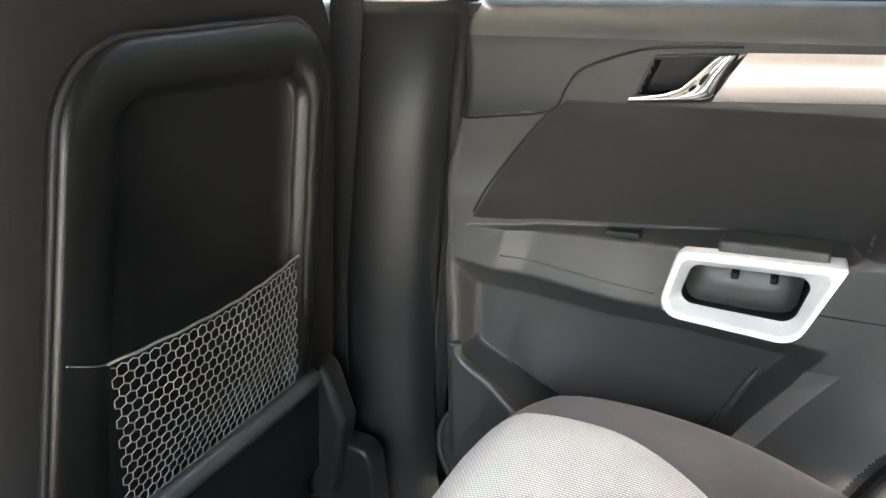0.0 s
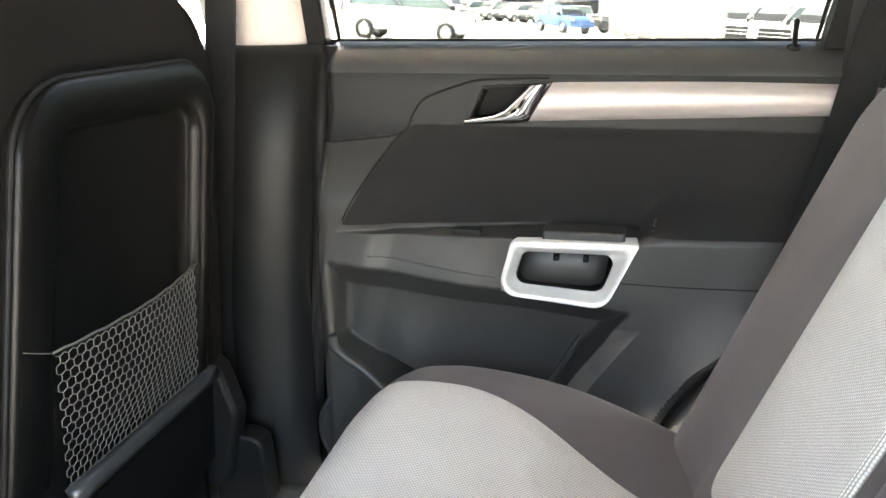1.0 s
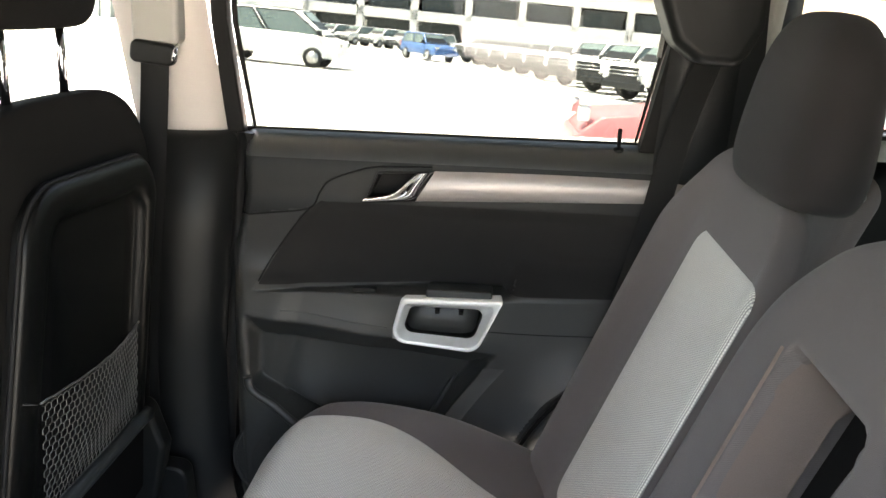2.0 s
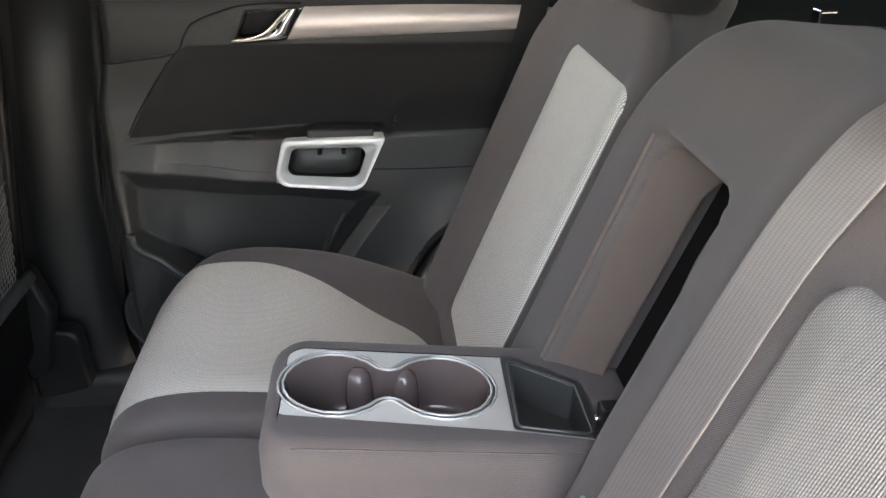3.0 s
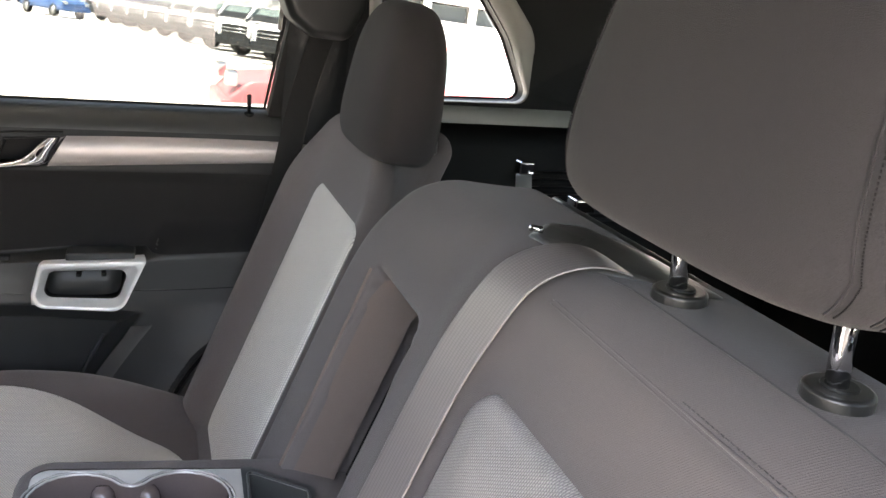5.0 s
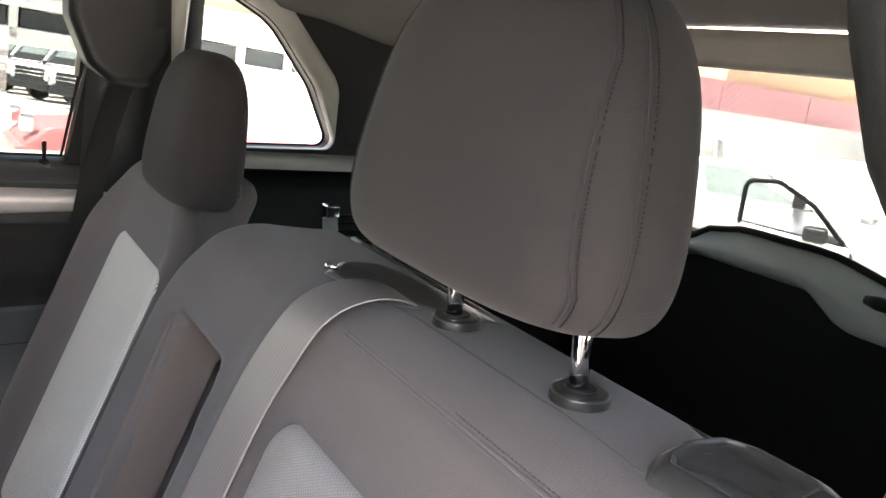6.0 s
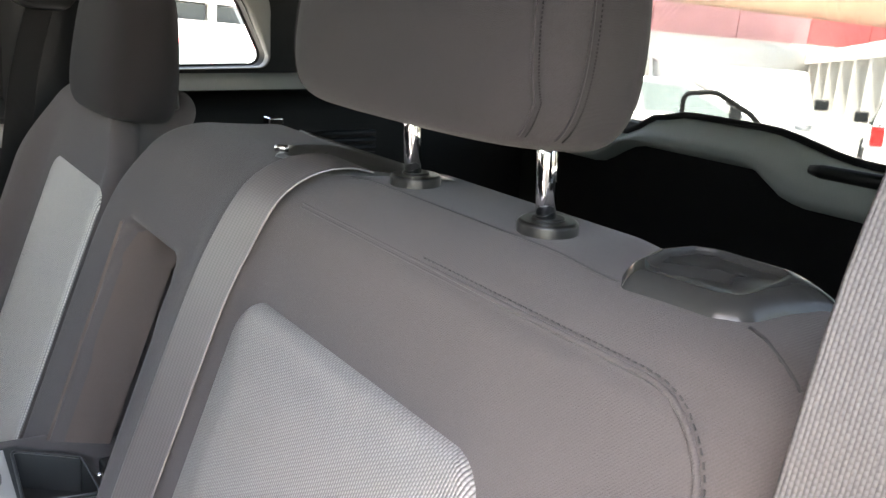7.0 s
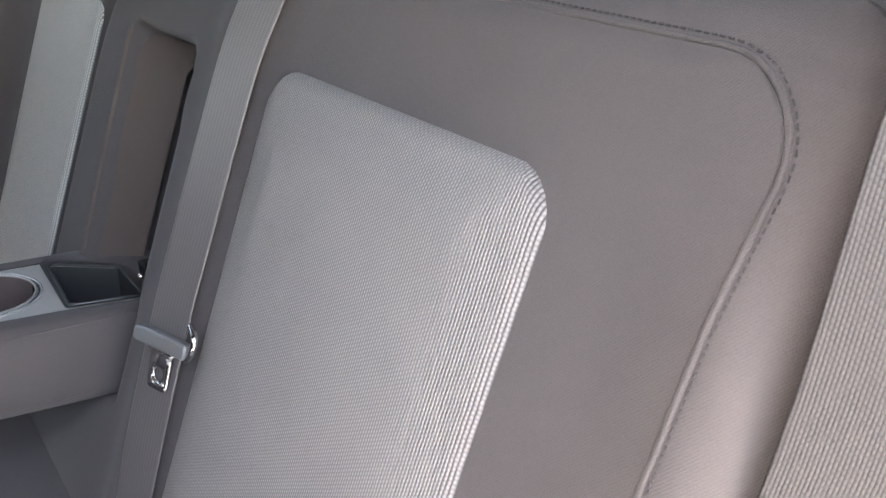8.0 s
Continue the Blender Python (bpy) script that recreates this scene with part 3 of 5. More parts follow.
# headrests
def girth(a):
    """The share of the full width at the turn a, widest low down."""
    zz = math.copysign(abs(math.sin(a)) ** 0.66, math.sin(a))
    return abs(math.cos(a)) ** (0.56 if zz > 0 else 0.22) * (1.0 - 0.15 * zz - 0.03 * zz * zz)


def pillow_at(a, b, w, h, d):
    def p(v, k):
        return math.copysign(abs(v) ** k, v)
    zz = p(math.sin(a), 0.66)
    wy = girth(a)
    return (d * wy * p(math.cos(b), 0.7), w * wy * p(math.sin(b), 0.55), h * zz)


def pillow(w, h, d, n=48):
    rows = []
    for i in range(1, 32):
        a = -math.pi / 2 + math.pi * i / 32
        rows.append([pillow_at(a, 2 * math.pi * j / n, w, h, d) for j in range(n)])
    bm = grid(rows, closed=True)
    bm.verts.ensure_lookup_table()
    bm.faces.new([bm.verts[i] for i in range(n)][::-1])
    bm.faces.new([bm.verts[len(rows) * n - n + i] for i in range(n)])
    bmesh.ops.recalc_face_normals(bm, faces=bm.faces)
    return bm


def rear_headrest(yc, z0, label, w=0.136, d=0.050):
    m = pose(0.486, yc, z0 + 0.105, 0, 7, 0)
    h = bpart("headrest", moved(pillow(w, 0.100, d), m), HEAD_CLOTH_SHADED, label)
    for side in (-1, 1):
        y = 0.353 + 0.067 * side if yc > 0 else yc - 0.003 + 0.071 * side
        bpart("post", tube([(0.509, y, 1.16), (0.500, y, z0 + 0.04)], 0.0062, 12), CHROME, "chrome post", h)
        bpart("collar", tube([(0.509, y, 1.160), (0.509, y, 1.1885)], [0.0196, 0.0184], 28), COLLAR, "black plastic collar", wide if yc < 0 else narrow, bevel=0.0025, segs=3)
        bpart("collar_bush", tube([(0.509, y, 1.178), (0.509, y, 1.1900)], 0.0100, 16), BLACK, "", wide if yc < 0 else narrow, bevel=0.001, segs=2)
        if yc > 0:
            continue
        for most, share, dashes in ((0.117, 0.90, True), (0.140, 0.985, True)):
            line = []
            for k in range(26, 150):
                a = -math.pi / 2 + math.pi * k / 160
                wy = girth(a)
                rise = math.copysign(abs(math.sin(a)) ** 0.66, math.sin(a))
                out = min(most - 0.013 * rise, share * w * wy)
                if out > 0.03:
                    turn = math.pi - math.asin((out / (w * wy)) ** (1 / 0.55))
                    line.append(Vector(pillow_at(a, turn, w + 0.0002, 0.1002, d + 0.0002)))
            line = [m @ Vector((q.x, q.y * side, q.z)) for q in line]
            bpart("seam", tube(line, 0.0008, 5), HEAD_CLOTH_SHADED, "", h)
            if dashes:
                dash = bmesh.new()
                for p, q in zip(line, line[1:]):
                    away = Vector((0.0008, 0.0042 * side, 0))
                    n = max(1, int((q - p).length / 0.005))
                    for i in range(n):
                        tube([p.lerp(q, i / n) + away, p.lerp(q, (i + 0.55) / n) + away], 0.00052, 4, dash)
                bpart("stitching", dash, FABRIC_DARK, "", h)
    return h


def moved(bm, m):
    bm.transform(m)
    return bm


rear_headrest(-0.358, 1.230, "raised headrest in charcoal cloth with stitched seams")
rear_headrest(0.360, 1.140, "lowered headrest in charcoal cloth", 0.126, 0.046)

# release handle on the top outer corner
HANDLE = rounded([(0.480, -0.516), (0.496, -0.503), (0.524, -0.499), (0.550, -0.504), (0.561, -0.520), (0.562, -0.545), (0.565, -0.575), (0.560, -0.598), (0.546, -0.590), (0.524, -0.584), (0.497, -0.583), (0.485, -0.568), (0.483, -0.540)], [0.008, 0.014, 0.02, 0.012, 0.02, 0.03, 0.02, 0.008, 0.02, 0.03, 0.014, 0.016, 0.03], 6)
FACE = rounded([(0.499, -0.517), (0.506, -0.511), (0.525, -0.508), (0.544, -0.511), (0.551, -0.522), (0.552, -0.542), (0.552, -0.558), (0.548, -0.566), (0.538, -0.568), (0.522, -0.570), (0.506, -0.570), (0.501, -0.560), (0.500, -0.538)], [0.003, 0.004, 0.01, 0.006, 0.01, 0.02, 0.006, 0.006, 0.01, 0.006, 0.006, 0.006, 0.02], 6)


def handle_top(x, y):
    """The handle's upper side rises to the back and falls to its outer lip."""
    return 1.1755 + 0.0055 * ramp(0.48, 0.525, x) * ramp(0.60, 0.560, -y)


rows = []
mid_face = (sum(p[0] for p in FACE) / len(FACE), sum(p[1] for p in FACE) / len(FACE))
for f, h in ((0.0, -0.03), (0.0, -0.008), (0.02, -0.0045), (0.10, -0.0005), (0.26, 0.0030), (0.50, 0.0058), (0.74, 0.0072), (0.90, 0.0076), (0.97, 0.0074), (1.0, 0.0066)):
    rows.append([(p[0] + (q[0] - p[0]) * f, p[1] + (q[1] - p[1]) * f, handle_top(*p) * (1 - f) + handle_top(*q) * f + h) for p, q in zip(HANDLE, FACE)])
for f, h in ((0.95, 0.0046), (0.88, 0.0040), (0.5, 0.0036), (0.1, 0.0034)):
    rows.append([(mid_face[0] + (x - mid_face[0]) * f, mid_face[1] + (y - mid_face[1]) * f, handle_top(x, y) + h) for x, y in FACE])
bm = grid(rows, closed=True)
bm.verts.ensure_lookup_table()
bm.faces.new([bm.verts[13 * len(HANDLE) + k] for k in range(len(HANDLE))])
bmesh.ops.recalc_face_normals(bm, faces=bm.faces)
bpart("release_handle", bm, HANDLE_BLACK, "satin black plastic release handle with a sunken face", wide)
bpart("piping", tube([(0.4925, -0.5845, 1.1768), (0.4874, -0.596, 1.1763), (0.4781, -0.6101, 1.174), (0.4748, -0.6178, 1.1707), (0.473, -0.6235, 1.1666)], 0.0010, 6), STITCH, "", wide)


# seat belts
STRAP = ((-1.0, -0.5), (-0.97, -1), (-0.9, -1), (0.9, -1), (0.97, -1), (1.0, -0.5), (1.0, 0.5), (0.97, 1), (0.9, 1), (-0.9, 1), (-0.97, 1), (-1.0, 0.5))


def strap(points, sides, width, thick=0.0016):
    rows = []
    for p, s in zip(points, sides):
        p, s = Vector(p), Vector(s).normalized()
        rows.append((p, s))
    rings, flat = [], []
    way = 0.0
    for i, (p, s) in enumerate(rows):
        way += (p - rows[i - 1][0]).length if i else 0.0
        flat.append([(width * (0.5 + 0.5 * a), way) for a, b in STRAP])
        t = (rows[min(i + 1, len(rows) - 1)][0] - rows[max(0, i - 1)][0]).normalized()
        n = t.cross(s).normalized()
        rings.append([p + s * width / 2 * a + n * thick / 2 * b for a, b in STRAP])
    bm = grid(rings, closed=True, uv=flat)
    bmesh.ops.recalc_face_normals(bm, faces=bm.faces)
    return bm


def smooth_path(pts, k=6):
    pts = [Vector(p) for p in pts]
    out = []
    for i in range(len(pts) - 1):
        p0, p1, p2, p3 = (pts[max(0, min(len(pts) - 1, i + q))] for q in (-1, 0, 1, 2))
        for j in range(k):
            t = j / k
            out.append(0.5 * ((2 * p1) + (p2 - p0) * t + (2 * p0 - 5 * p1 + 4 * p2 - p3) * t * t + (3 * p1 - p0 - 3 * p2 + p3) * t ** 3))
    return out + [pts[-1]]


belt = thing("centre_seat_belt", "grey woven centre seat belt lying down the backrest", "seat belt", at=(0.45, -0.2, 1.18))
BINV = Matrix.Translation((-0.45, 0.2, -1.18))
near_edge = smooth_path([(-0.250, 0.604, 0.004), (-0.238, 0.585, 0.008), (-0.212, 0.54, 0.014), (-0.204, 0.50, 0.016), (-0.199, 0.45, 0.018), (-0.198, 0.35, 0.018), (-0.198, 0.25, 0.018), (-0.200, 0.12, 0.014), (-0.204, 0.02, 0.010)])
far_edge = smooth_path([(-0.192, 0.604, 0.005), (-0.184, 0.585, 0.012), (-0.174, 0.54, 0.022), (-0.164, 0.50, 0.027), (-0.157, 0.45, 0.029), (-0.155, 0.35, 0.030), (-0.154, 0.25, 0.030), (-0.156, 0.12, 0.026), (-0.160, 0.02, 0.018)])
ends = [(Vector(seat_place(*a)), Vector(seat_place(*b))) for a, b in zip(near_edge, far_edge)]
part("webbing", moved(strap([(a + b) / 2 for a, b in ends], [b - a for a, b in ends], 0.046), BINV), WEB, belt)
# the outlet on top of the backrest: a black wing with a slot
wing = rounded([(0.472, -0.126), (0.500, -0.104), (0.530, -0.118), (0.545, -0.20), (0.548, -0.31), (0.528, -0.30), (0.505, -0.245), (0.480, -0.216)], [0.008, 0.014, 0.014, 0.03, 0.006, 0.02, 0.02, 0.008], 5)
rows = []
for f, h in ((1.0, -0.014), (1.0, 0.003), (0.96, 0.006), (0.85, 0.007), (0.4, 0.0072)):
    rows.append([(0.515 + (x - 0.515) * f, -0.19 + (y + 0.19) * f, 1.1745 + h - 0.16 * max(0.0, 0.492 - x)) for x, y in wing])
bm = grid(rows, closed=True)
bm.verts.ensure_lookup_table()
bm.faces.new([bm.verts[4 * len(wing) + k] for k in range(len(wing))])
bmesh.ops.recalc_face_normals(bm, faces=bm.faces)
guide = part("belt_guide", moved(bm, BINV), SATIN, belt, "black plastic belt outlet")
for x, y in ((0.478, -0.130), (0.484, -0.212)):
    part("guide_clip", moved(moved(tube([(-0.004, 0.004, 0), (0.004, -0.004, 0)], 0.003, 8), Matrix.Translation((x, y, 1.182))), BINV), CHROME, guide)
ta, tb = Vector(seat_place(-0.148, 0.222, 0.036)), Vector(seat_place(-0.214, 0.232, 0.020))
t_x = (tb - ta).normalized()
t_z = t_x.cross(Vector((0.371, 0, 0.928))).normalized()
t_y = t_z.cross(t_x)
M_T = Matrix.Translation((ta + tb) / 2) @ Matrix((t_x, t_y, t_z)).transposed().to_4x4()
half = (tb - ta).length / 2
tongue = prism(rounded([(-half, -0.0065), (half, -0.0065), (half, 0.006), (half - 0.012, 0.0075), (0.012 - half, 0.0075), (-half, 0.006)], 0.004), "z", -0.005, 0.005)
part("tongue_bar", moved(moved(tongue, M_T), BINV), SILVER_GREY, belt, "grey plastic tongue bar", bevel=0.003)
ring_out = rounded([(-0.012, -0.040), (0.012, -0.040), (0.013, -0.012), (0.024, 0.0), (-0.024, 0.0), (-0.013, -0.012)], 0.004)
ring_in = [(0.0065 * math.cos(2 * math.pi * k / 20), -0.027 + 0.006 * math.sin(2 * math.pi * k / 20)) for k in range(20)]
plate2 = filled([ring_out, ring_in], 0.0)
bmesh.ops.solidify(plate2, geom=plate2.faces[:], thickness=0.003)
part("tongue_loop", moved(moved(tube(smooth_path([(half - 0.002, -0.006, 0.0), (half + 0.008, 0.004, 0.004), (half + 0.008, 0.016, 0.004), (half - 0.004, 0.022, 0.0)]), 0.0028, 8), M_T), BINV), CHROME, belt, "chrome loop")
part("tongue_plate", moved(moved(plate2, M_T), BINV), CHROME, belt, "steel tongue plate")


def side_belt(side, label):
    b = thing("side_seat_belt", label, "seat belt", "outer rear seat belts", at=(0.5, 0.74 * side, 1.26))
    out = 0.735 if side > 0 else 0.66
    pts = smooth_path([(0.50, (out + 0.02) * side, 1.40), (0.458, out * side, 1.27), (0.426, out * side, 1.16), (0.40, out * side, 1.02), (0.36, (out - 0.01) * side, 0.85), (0.31, (out - 0.01) * side, 0.60)])
    if side < 0:
        pts = [p + Vector((0.001, -0.012, 0)) for p in pts]
    dirs = [(0.97, 0.0, 0.25) if side > 0 else (0.46, -0.88, 0.12)] * len(pts)
    part("webbing", moved(strap(pts, dirs, 0.047), Matrix.Translation((-0.5, -0.74 * side, -1.26))), WEB_SOFT if side < 0 else WEB_DARK, b)
    a, c = pts[0], pts[1]
    part("belt_stop", moved(tube([a.lerp(c, 0.3), a.lerp(c, 0.5)], 0.006, 8), Matrix.Translation((-0.5, -0.74 * side, -1.26))), BLACK, b, "small black belt stop")
    return b


side_belt(1, "dark grey seat belt hanging along the door pillar")
side_belt(-1, "grey woven seat belt hanging beside the open doorway")

# ---- right rear door ----
door = thing("door_1", "closed rear door with charcoal trim and silver accents", "car door", kind="structure", at=(0.05, 0.80, 0.5))
DINV = Matrix.Translation((-0.05, -0.80, -0.5))


def dpart(name, bm, mat, label="", parent=None, **kw):
    bm.transform(DINV)
    return part(name, bm, mat, parent or door, label, **kw)


CAVITY = rounded([(-0.264, 0.906), (-0.030, 0.864), (0.212, 0.852), (0.040, 0.590), (-0.140, 0.612), (-0.262, 0.695)], [0.012, 0.03, 0.015, 0.02, 0.02, 0.03])
PLATE = rounded([(-0.256, 0.92), (-0.02, 0.92), (0.30, 0.92), (0.08, 0.560), (-0.13, 0.628), (-0.215, 0.672), (-0.256, 0.700)], [0.01, 0.05, 0.008, 0.02, 0.03, 0.03, 0.03])
ARCH_C, ARCH_R = (0.52, 0.44), 0.36


def door_y(x, z):
    """How far out the trim's face lies."""
    y = 0.775 + 0.060 * (1 - math.sqrt(max(0.0, 1 - (max(0.0, z - 1.058) / 0.065) ** 2)))
    y += 0.008 * ramp(1.015, 0.99, z) * ramp(-0.20 + 0.25 * (z - 0.88), -0.16 + 0.25 * (z - 0.88), x)
    # armrest: a shelf that grows out of the panel
    reach = 0.062 * (1 - 0.25 * ramp(0.17, 0.40, x))
    top = 0.872 + 0.004 * x
    soft = 0.006 + 0.055 * ramp(0.165, 0.20, x)
    up = ramp(top + soft, top - 0.004, z)
    left = min(1.0, max(0.0, 1 + (-0.243 + 0.56 * (z - 0.886) - x) / 0.30)) * ramp(1.03, 0.90, z)
    y -= reach * max(up, left)
    y += 0.06 * ramp(-0.262, -0.303, x) ** 1.7
    y += 0.026 * ramp(0.80, 0.66, z) * ramp(-0.2, 0.0, x)
    # the armrest curves under into the pocket, whose lower front edge has a slot
    under = min(1.0, max(0.0, (0.826 - 0.123 * (x + 0.272) - z) / 0.046))
    y -= 0.010 * ramp(0.870, 0.790, z) * up * ramp(0.0, -0.08, x)
    y -= 0.016 * ramp(0.76, 0.62, z) * ramp(-0.26, -0.16, x) * ramp(0.10, 0.0, x)
    d = inside(CAVITY, x, z)
    y += 0.054 * min(under, ramp(-0.004, 0.012, d) if x < 0.02 else min(1.0, max(0.0, (d + 0.002) / 0.014)))
    y += 0.034 * ramp(0.0, 0.008, d) * ramp(0.004, -0.006, inside(PLATE, x, z)) * ramp(0.775, 0.735, z)
    return y


PULL = [(0.0, 0.870), (0.170, 0.873), (0.128, 0.779), (-0.020, 0.792)]
OPENER = rounded([(-0.070, 1.020), (0.010, 1.023), (0.040, 1.072), (-0.050, 1.067)], 0.004)
xs = [-0.300 + 0.003 * i for i in range(246)]
zs = [0.46 + 0.003 * i for i in range(134)] + [0.8615 + 0.0015 * i for i in range(13)] + [0.8835 + 0.004 * i for i in range(56)] + [1.108, 1.112, 1.116, 1.118, 1.12, 1.1212, 1.1222, 1.1228, 1.123]
for level in (0, 1, 2):
    bm = bmesh.new()
    vs = {}
    for i in range(len(xs) - 1):
        for j in range(len(zs) - 1):
            q = [(i, j), (i + 1, j), (i + 1, j + 1), (i, j + 1)]
            cx, cz = xs[i] + 0.0015, (zs[j] + zs[j + 1]) / 2
            if (0 if cz < 1.002 + 0.13 * min(0.0, cx + 0.166) else 1 if cz < 1.084 else 2) != level or inside(PULL, cx, cz) > 0.003 or inside(OPENER, cx, cz) > 0.002:
                continue
            if min(math.hypot(xs[a] - ARCH_C[0], zs[b] - ARCH_C[1]) for a, b in q) < ARCH_R - 0.006:
                continue
            for a, b in q:
                if (a, b) not in vs:
                    vs[a, b] = bm.verts.new((xs[a], door_y(xs[a], zs[b]), zs[b]))
            bm.faces.new([vs[k] for k in q])
    bm.normal_update()
    dpart(("door_panel", "upper_panel", "sill_pad")[level], bm, (PLASTIC_SOFT, UPPER_TRIM, SILL)[level], ("charcoal moulded door trim", "dark grained upper door trim", "satin charcoal sill under the glass")[level])
# outer skin behind the trim
dpart("door_shell", prism([(-0.31, 0.3), (0.16, 0.3)] + [(ARCH_C[0] + (ARCH_R - 0.0) * math.cos(a), ARCH_C[1] + ARCH_R * math.sin(a)) for a in (radians(q) for q in range(178, 100, -8))] + [(0.46, 0.82), (0.46, 1.118), (-0.31, 1.118)], "y", 0.845, 0.93), WHITE_PAINT, "", smooth=False)
# cloth bolster between trim strip and armrest
rows = []
for k in range(27):
    z = 0.8795 + (1.014 - 0.8795) * k / 26
    xa = -0.238 + 0.56 * (z - 0.886) if z < 0.99 else -0.18 + 1.4 * (z - 0.99)
    rows.append([(x, door_y(x, z) - 0.0035 * min(1.0, (x - xa) / 0.01 + 0.2), z) for x in [xa + (0.44 - xa) * i / 60 for i in range(61)]])
dpart("door_insert", grid(rows), DOOR_CLOTH, "dark cloth door insert")
# silver strip and opener
strip = []
for k in range(13):
    f = k / 12
    z0, z1 = 1.022, 1.074
    row = []
    for i in range(41):
        g = i / 40
        xa = 0.013 + 0.032 * f
        x = xa + (0.46 - xa) * g
        top = z1 + 0.003 * math.sin(math.pi * g)
        low = z0 + 0.017 * g
        row.append((x, 0.770 - 0.012 * math.sin(math.pi * f) ** 0.6, low + (top - low) * f))
    strip.append(row)
dpart("trim_strip", grid(strip), BEIGE_SILVER, "warm satin silver trim strip")
rows = [[(x, 0.7735, z) for x, z in OPENER], [(x, 0.785, z) for x, z in OPENER], [(-0.015 + (x + 0.015) * 0.9, 0.806, 1.048 + (z - 1.048) * 0.85) for x, z in OPENER]]
bm = grid(rows, closed=True)
bm.verts.ensure_lookup_table()
bm.faces.new([bm.verts[2 * len(OPENER) + k] for k in range(len(OPENER))])
dpart("opener_cup", bm, RUBBER, "black recess of the door opener", smooth=False)
dpart("opener_rim", tube([(x, 0.7735, z) for x, z in OPENER], 0.0018, 8, closed=True), BLACK)
LOW = smooth_path([(-0.0755, 1.0155, 0), (-0.03, 1.0185, 0), (0.0125, 1.0225, 0), (0.027, 1.046, 0), (0.0435, 1.0735, 0)], 6)
HIGH = smooth_path([(-0.0715, 1.0255, 0), (-0.036, 1.0315, 0), (-0.0125, 1.0415, 0), (0.002, 1.058, 0), (0.0145, 1.0705, 0)], 6)
rows = []
for a, b in zip(LOW, HIGH):
    rows.append([(a.x + (b.x - a.x) * f, 0.766 - 0.009 * math.sin(math.pi * f) ** 0.8, a.y + (b.y - a.y) * f) for f in [k / 12 for k in range(13)]])
dpart("opener_lever", grid(rows), CHROME, "chrome door opener lever")
for x in (0.055, 0.095):
    dpart("grip_clip", box(x, x + 0.008, 0.730, 0.745, 0.838, 0.846), RUBBER, bevel=0.002)
# pull handle in its frame
outer = rounded([(0.0, 0.870), (0.170, 0.873), (0.128, 0.779), (-0.020, 0.792)], [0.010, 0.004, 0.028, 0.022], 6)
inner = rounded([(0.014, 0.850), (0.140, 0.851), (0.122, 0.797), (0.000, 0.804)], [0.012, 0.012, 0.018, 0.014], 6)
def ringed(a, b, ya, yb):
    bm = bmesh.new()
    rows = []
    for f, y in ((0.0, 0.750), (0.0, ya + 0.005), (0.04, ya + 0.001), (0.12, ya), (0.38, ya), (0.45, ya + 0.0015), (0.52, ya + 0.006), (1.0, yb)):
        lp = [(p[0] + (q[0] - p[0]) * f, p[1] + (q[1] - p[1]) * f) for p, q in zip(a, b)]
        rows.append([(x, y, z) for x, z in lp])
    return grid(rows, closed=True)
bm = ringed(outer, inner, 0.7085, 0.730)
bmesh.ops.recalc_face_normals(bm, faces=bm.faces)
frame_ob = dpart("pull_frame", bm, SILVER, "satin silver pull frame")
rows = [[(x, 0.7295, z) for x, z in inner], [(x, 0.760, z - 0.002) for x, z in inner], [(0.07 + (x - 0.07) * 0.9, 0.775, 0.826 + (z - 0.826) * 0.8) for x, z in inner]]
bm = grid(rows, closed=True)
bm.verts.ensure_lookup_table()
bm.faces.new([bm.verts[2 * len(inner) + k] for k in range(len(inner))])
dpart("pull_cup", bm, BLACK, "black hollow grip", frame_ob)
rows = []
for k in range(9):
    a = -0.5 + k / 8 * 2.4
    rows.append([(x + 0.006 * k / 8, 0.752 - 0.014 * math.cos(a - 0.7) + 0.02 * abs(2 * i / 20 - 1) ** 6, 0.799 + 0.050 * k / 8) for i, x in enumerate([0.002 + 0.122 * i / 20 for i in range(21)])])
dpart("pull_grip", grid(rows), PLASTIC_SOFT, "", frame_ob)
seam_a = smooth_path([(-0.298, 0.985), (-0.23, 0.992), (-0.166, 1.002), (-0.150, 1.028), (-0.133, 1.049), (-0.091, 1.066), (-0.048, 1.076), (0.04, 1.079)])
dpart("panel_seam", tube([(p[0], door_y(p[0], p[1]) - 0.0005, p[1]) for p in seam_a], 0.0017, 6), RUBBER)
seam_b = smooth_path([(-0.166, 1.002), (-0.194, 0.965), (-0.222, 0.92), (-0.241, 0.885)])
dpart("panel_seam", tube([(p[0], door_y(p[0], p[1]) - 0.0005, p[1]) for p in seam_b], 0.0017, 6), RUBBER)
for run, mat in (([(0.142, 0.815), (0.25, 0.813), (0.35, 0.812), (0.44, 0.811)], RUBBER), ([(-0.205, 0.836), (-0.15, 0.830), (-0.09, 0.822), (-0.024, 0.812)], PLASTIC)):
    dpart("panel_seam", tube([(p[0], door_y(p[0], p[1]) + 0.0002, p[1]) for p in smooth_path(run)], 0.0010, 6), mat)
# small tray above the pull, window switch
bm = box(0.04, 0.150, 0.722, 0.765, 0.868, 0.8835)
dpart("armrest_pad", bm, PLASTIC, "", bevel=0.004)
dpart("window_switch", box(-0.085, -0.045, 0.728, 0.745, 0.870, 0.8775), BLACK, "small black switch", bevel=0.002)
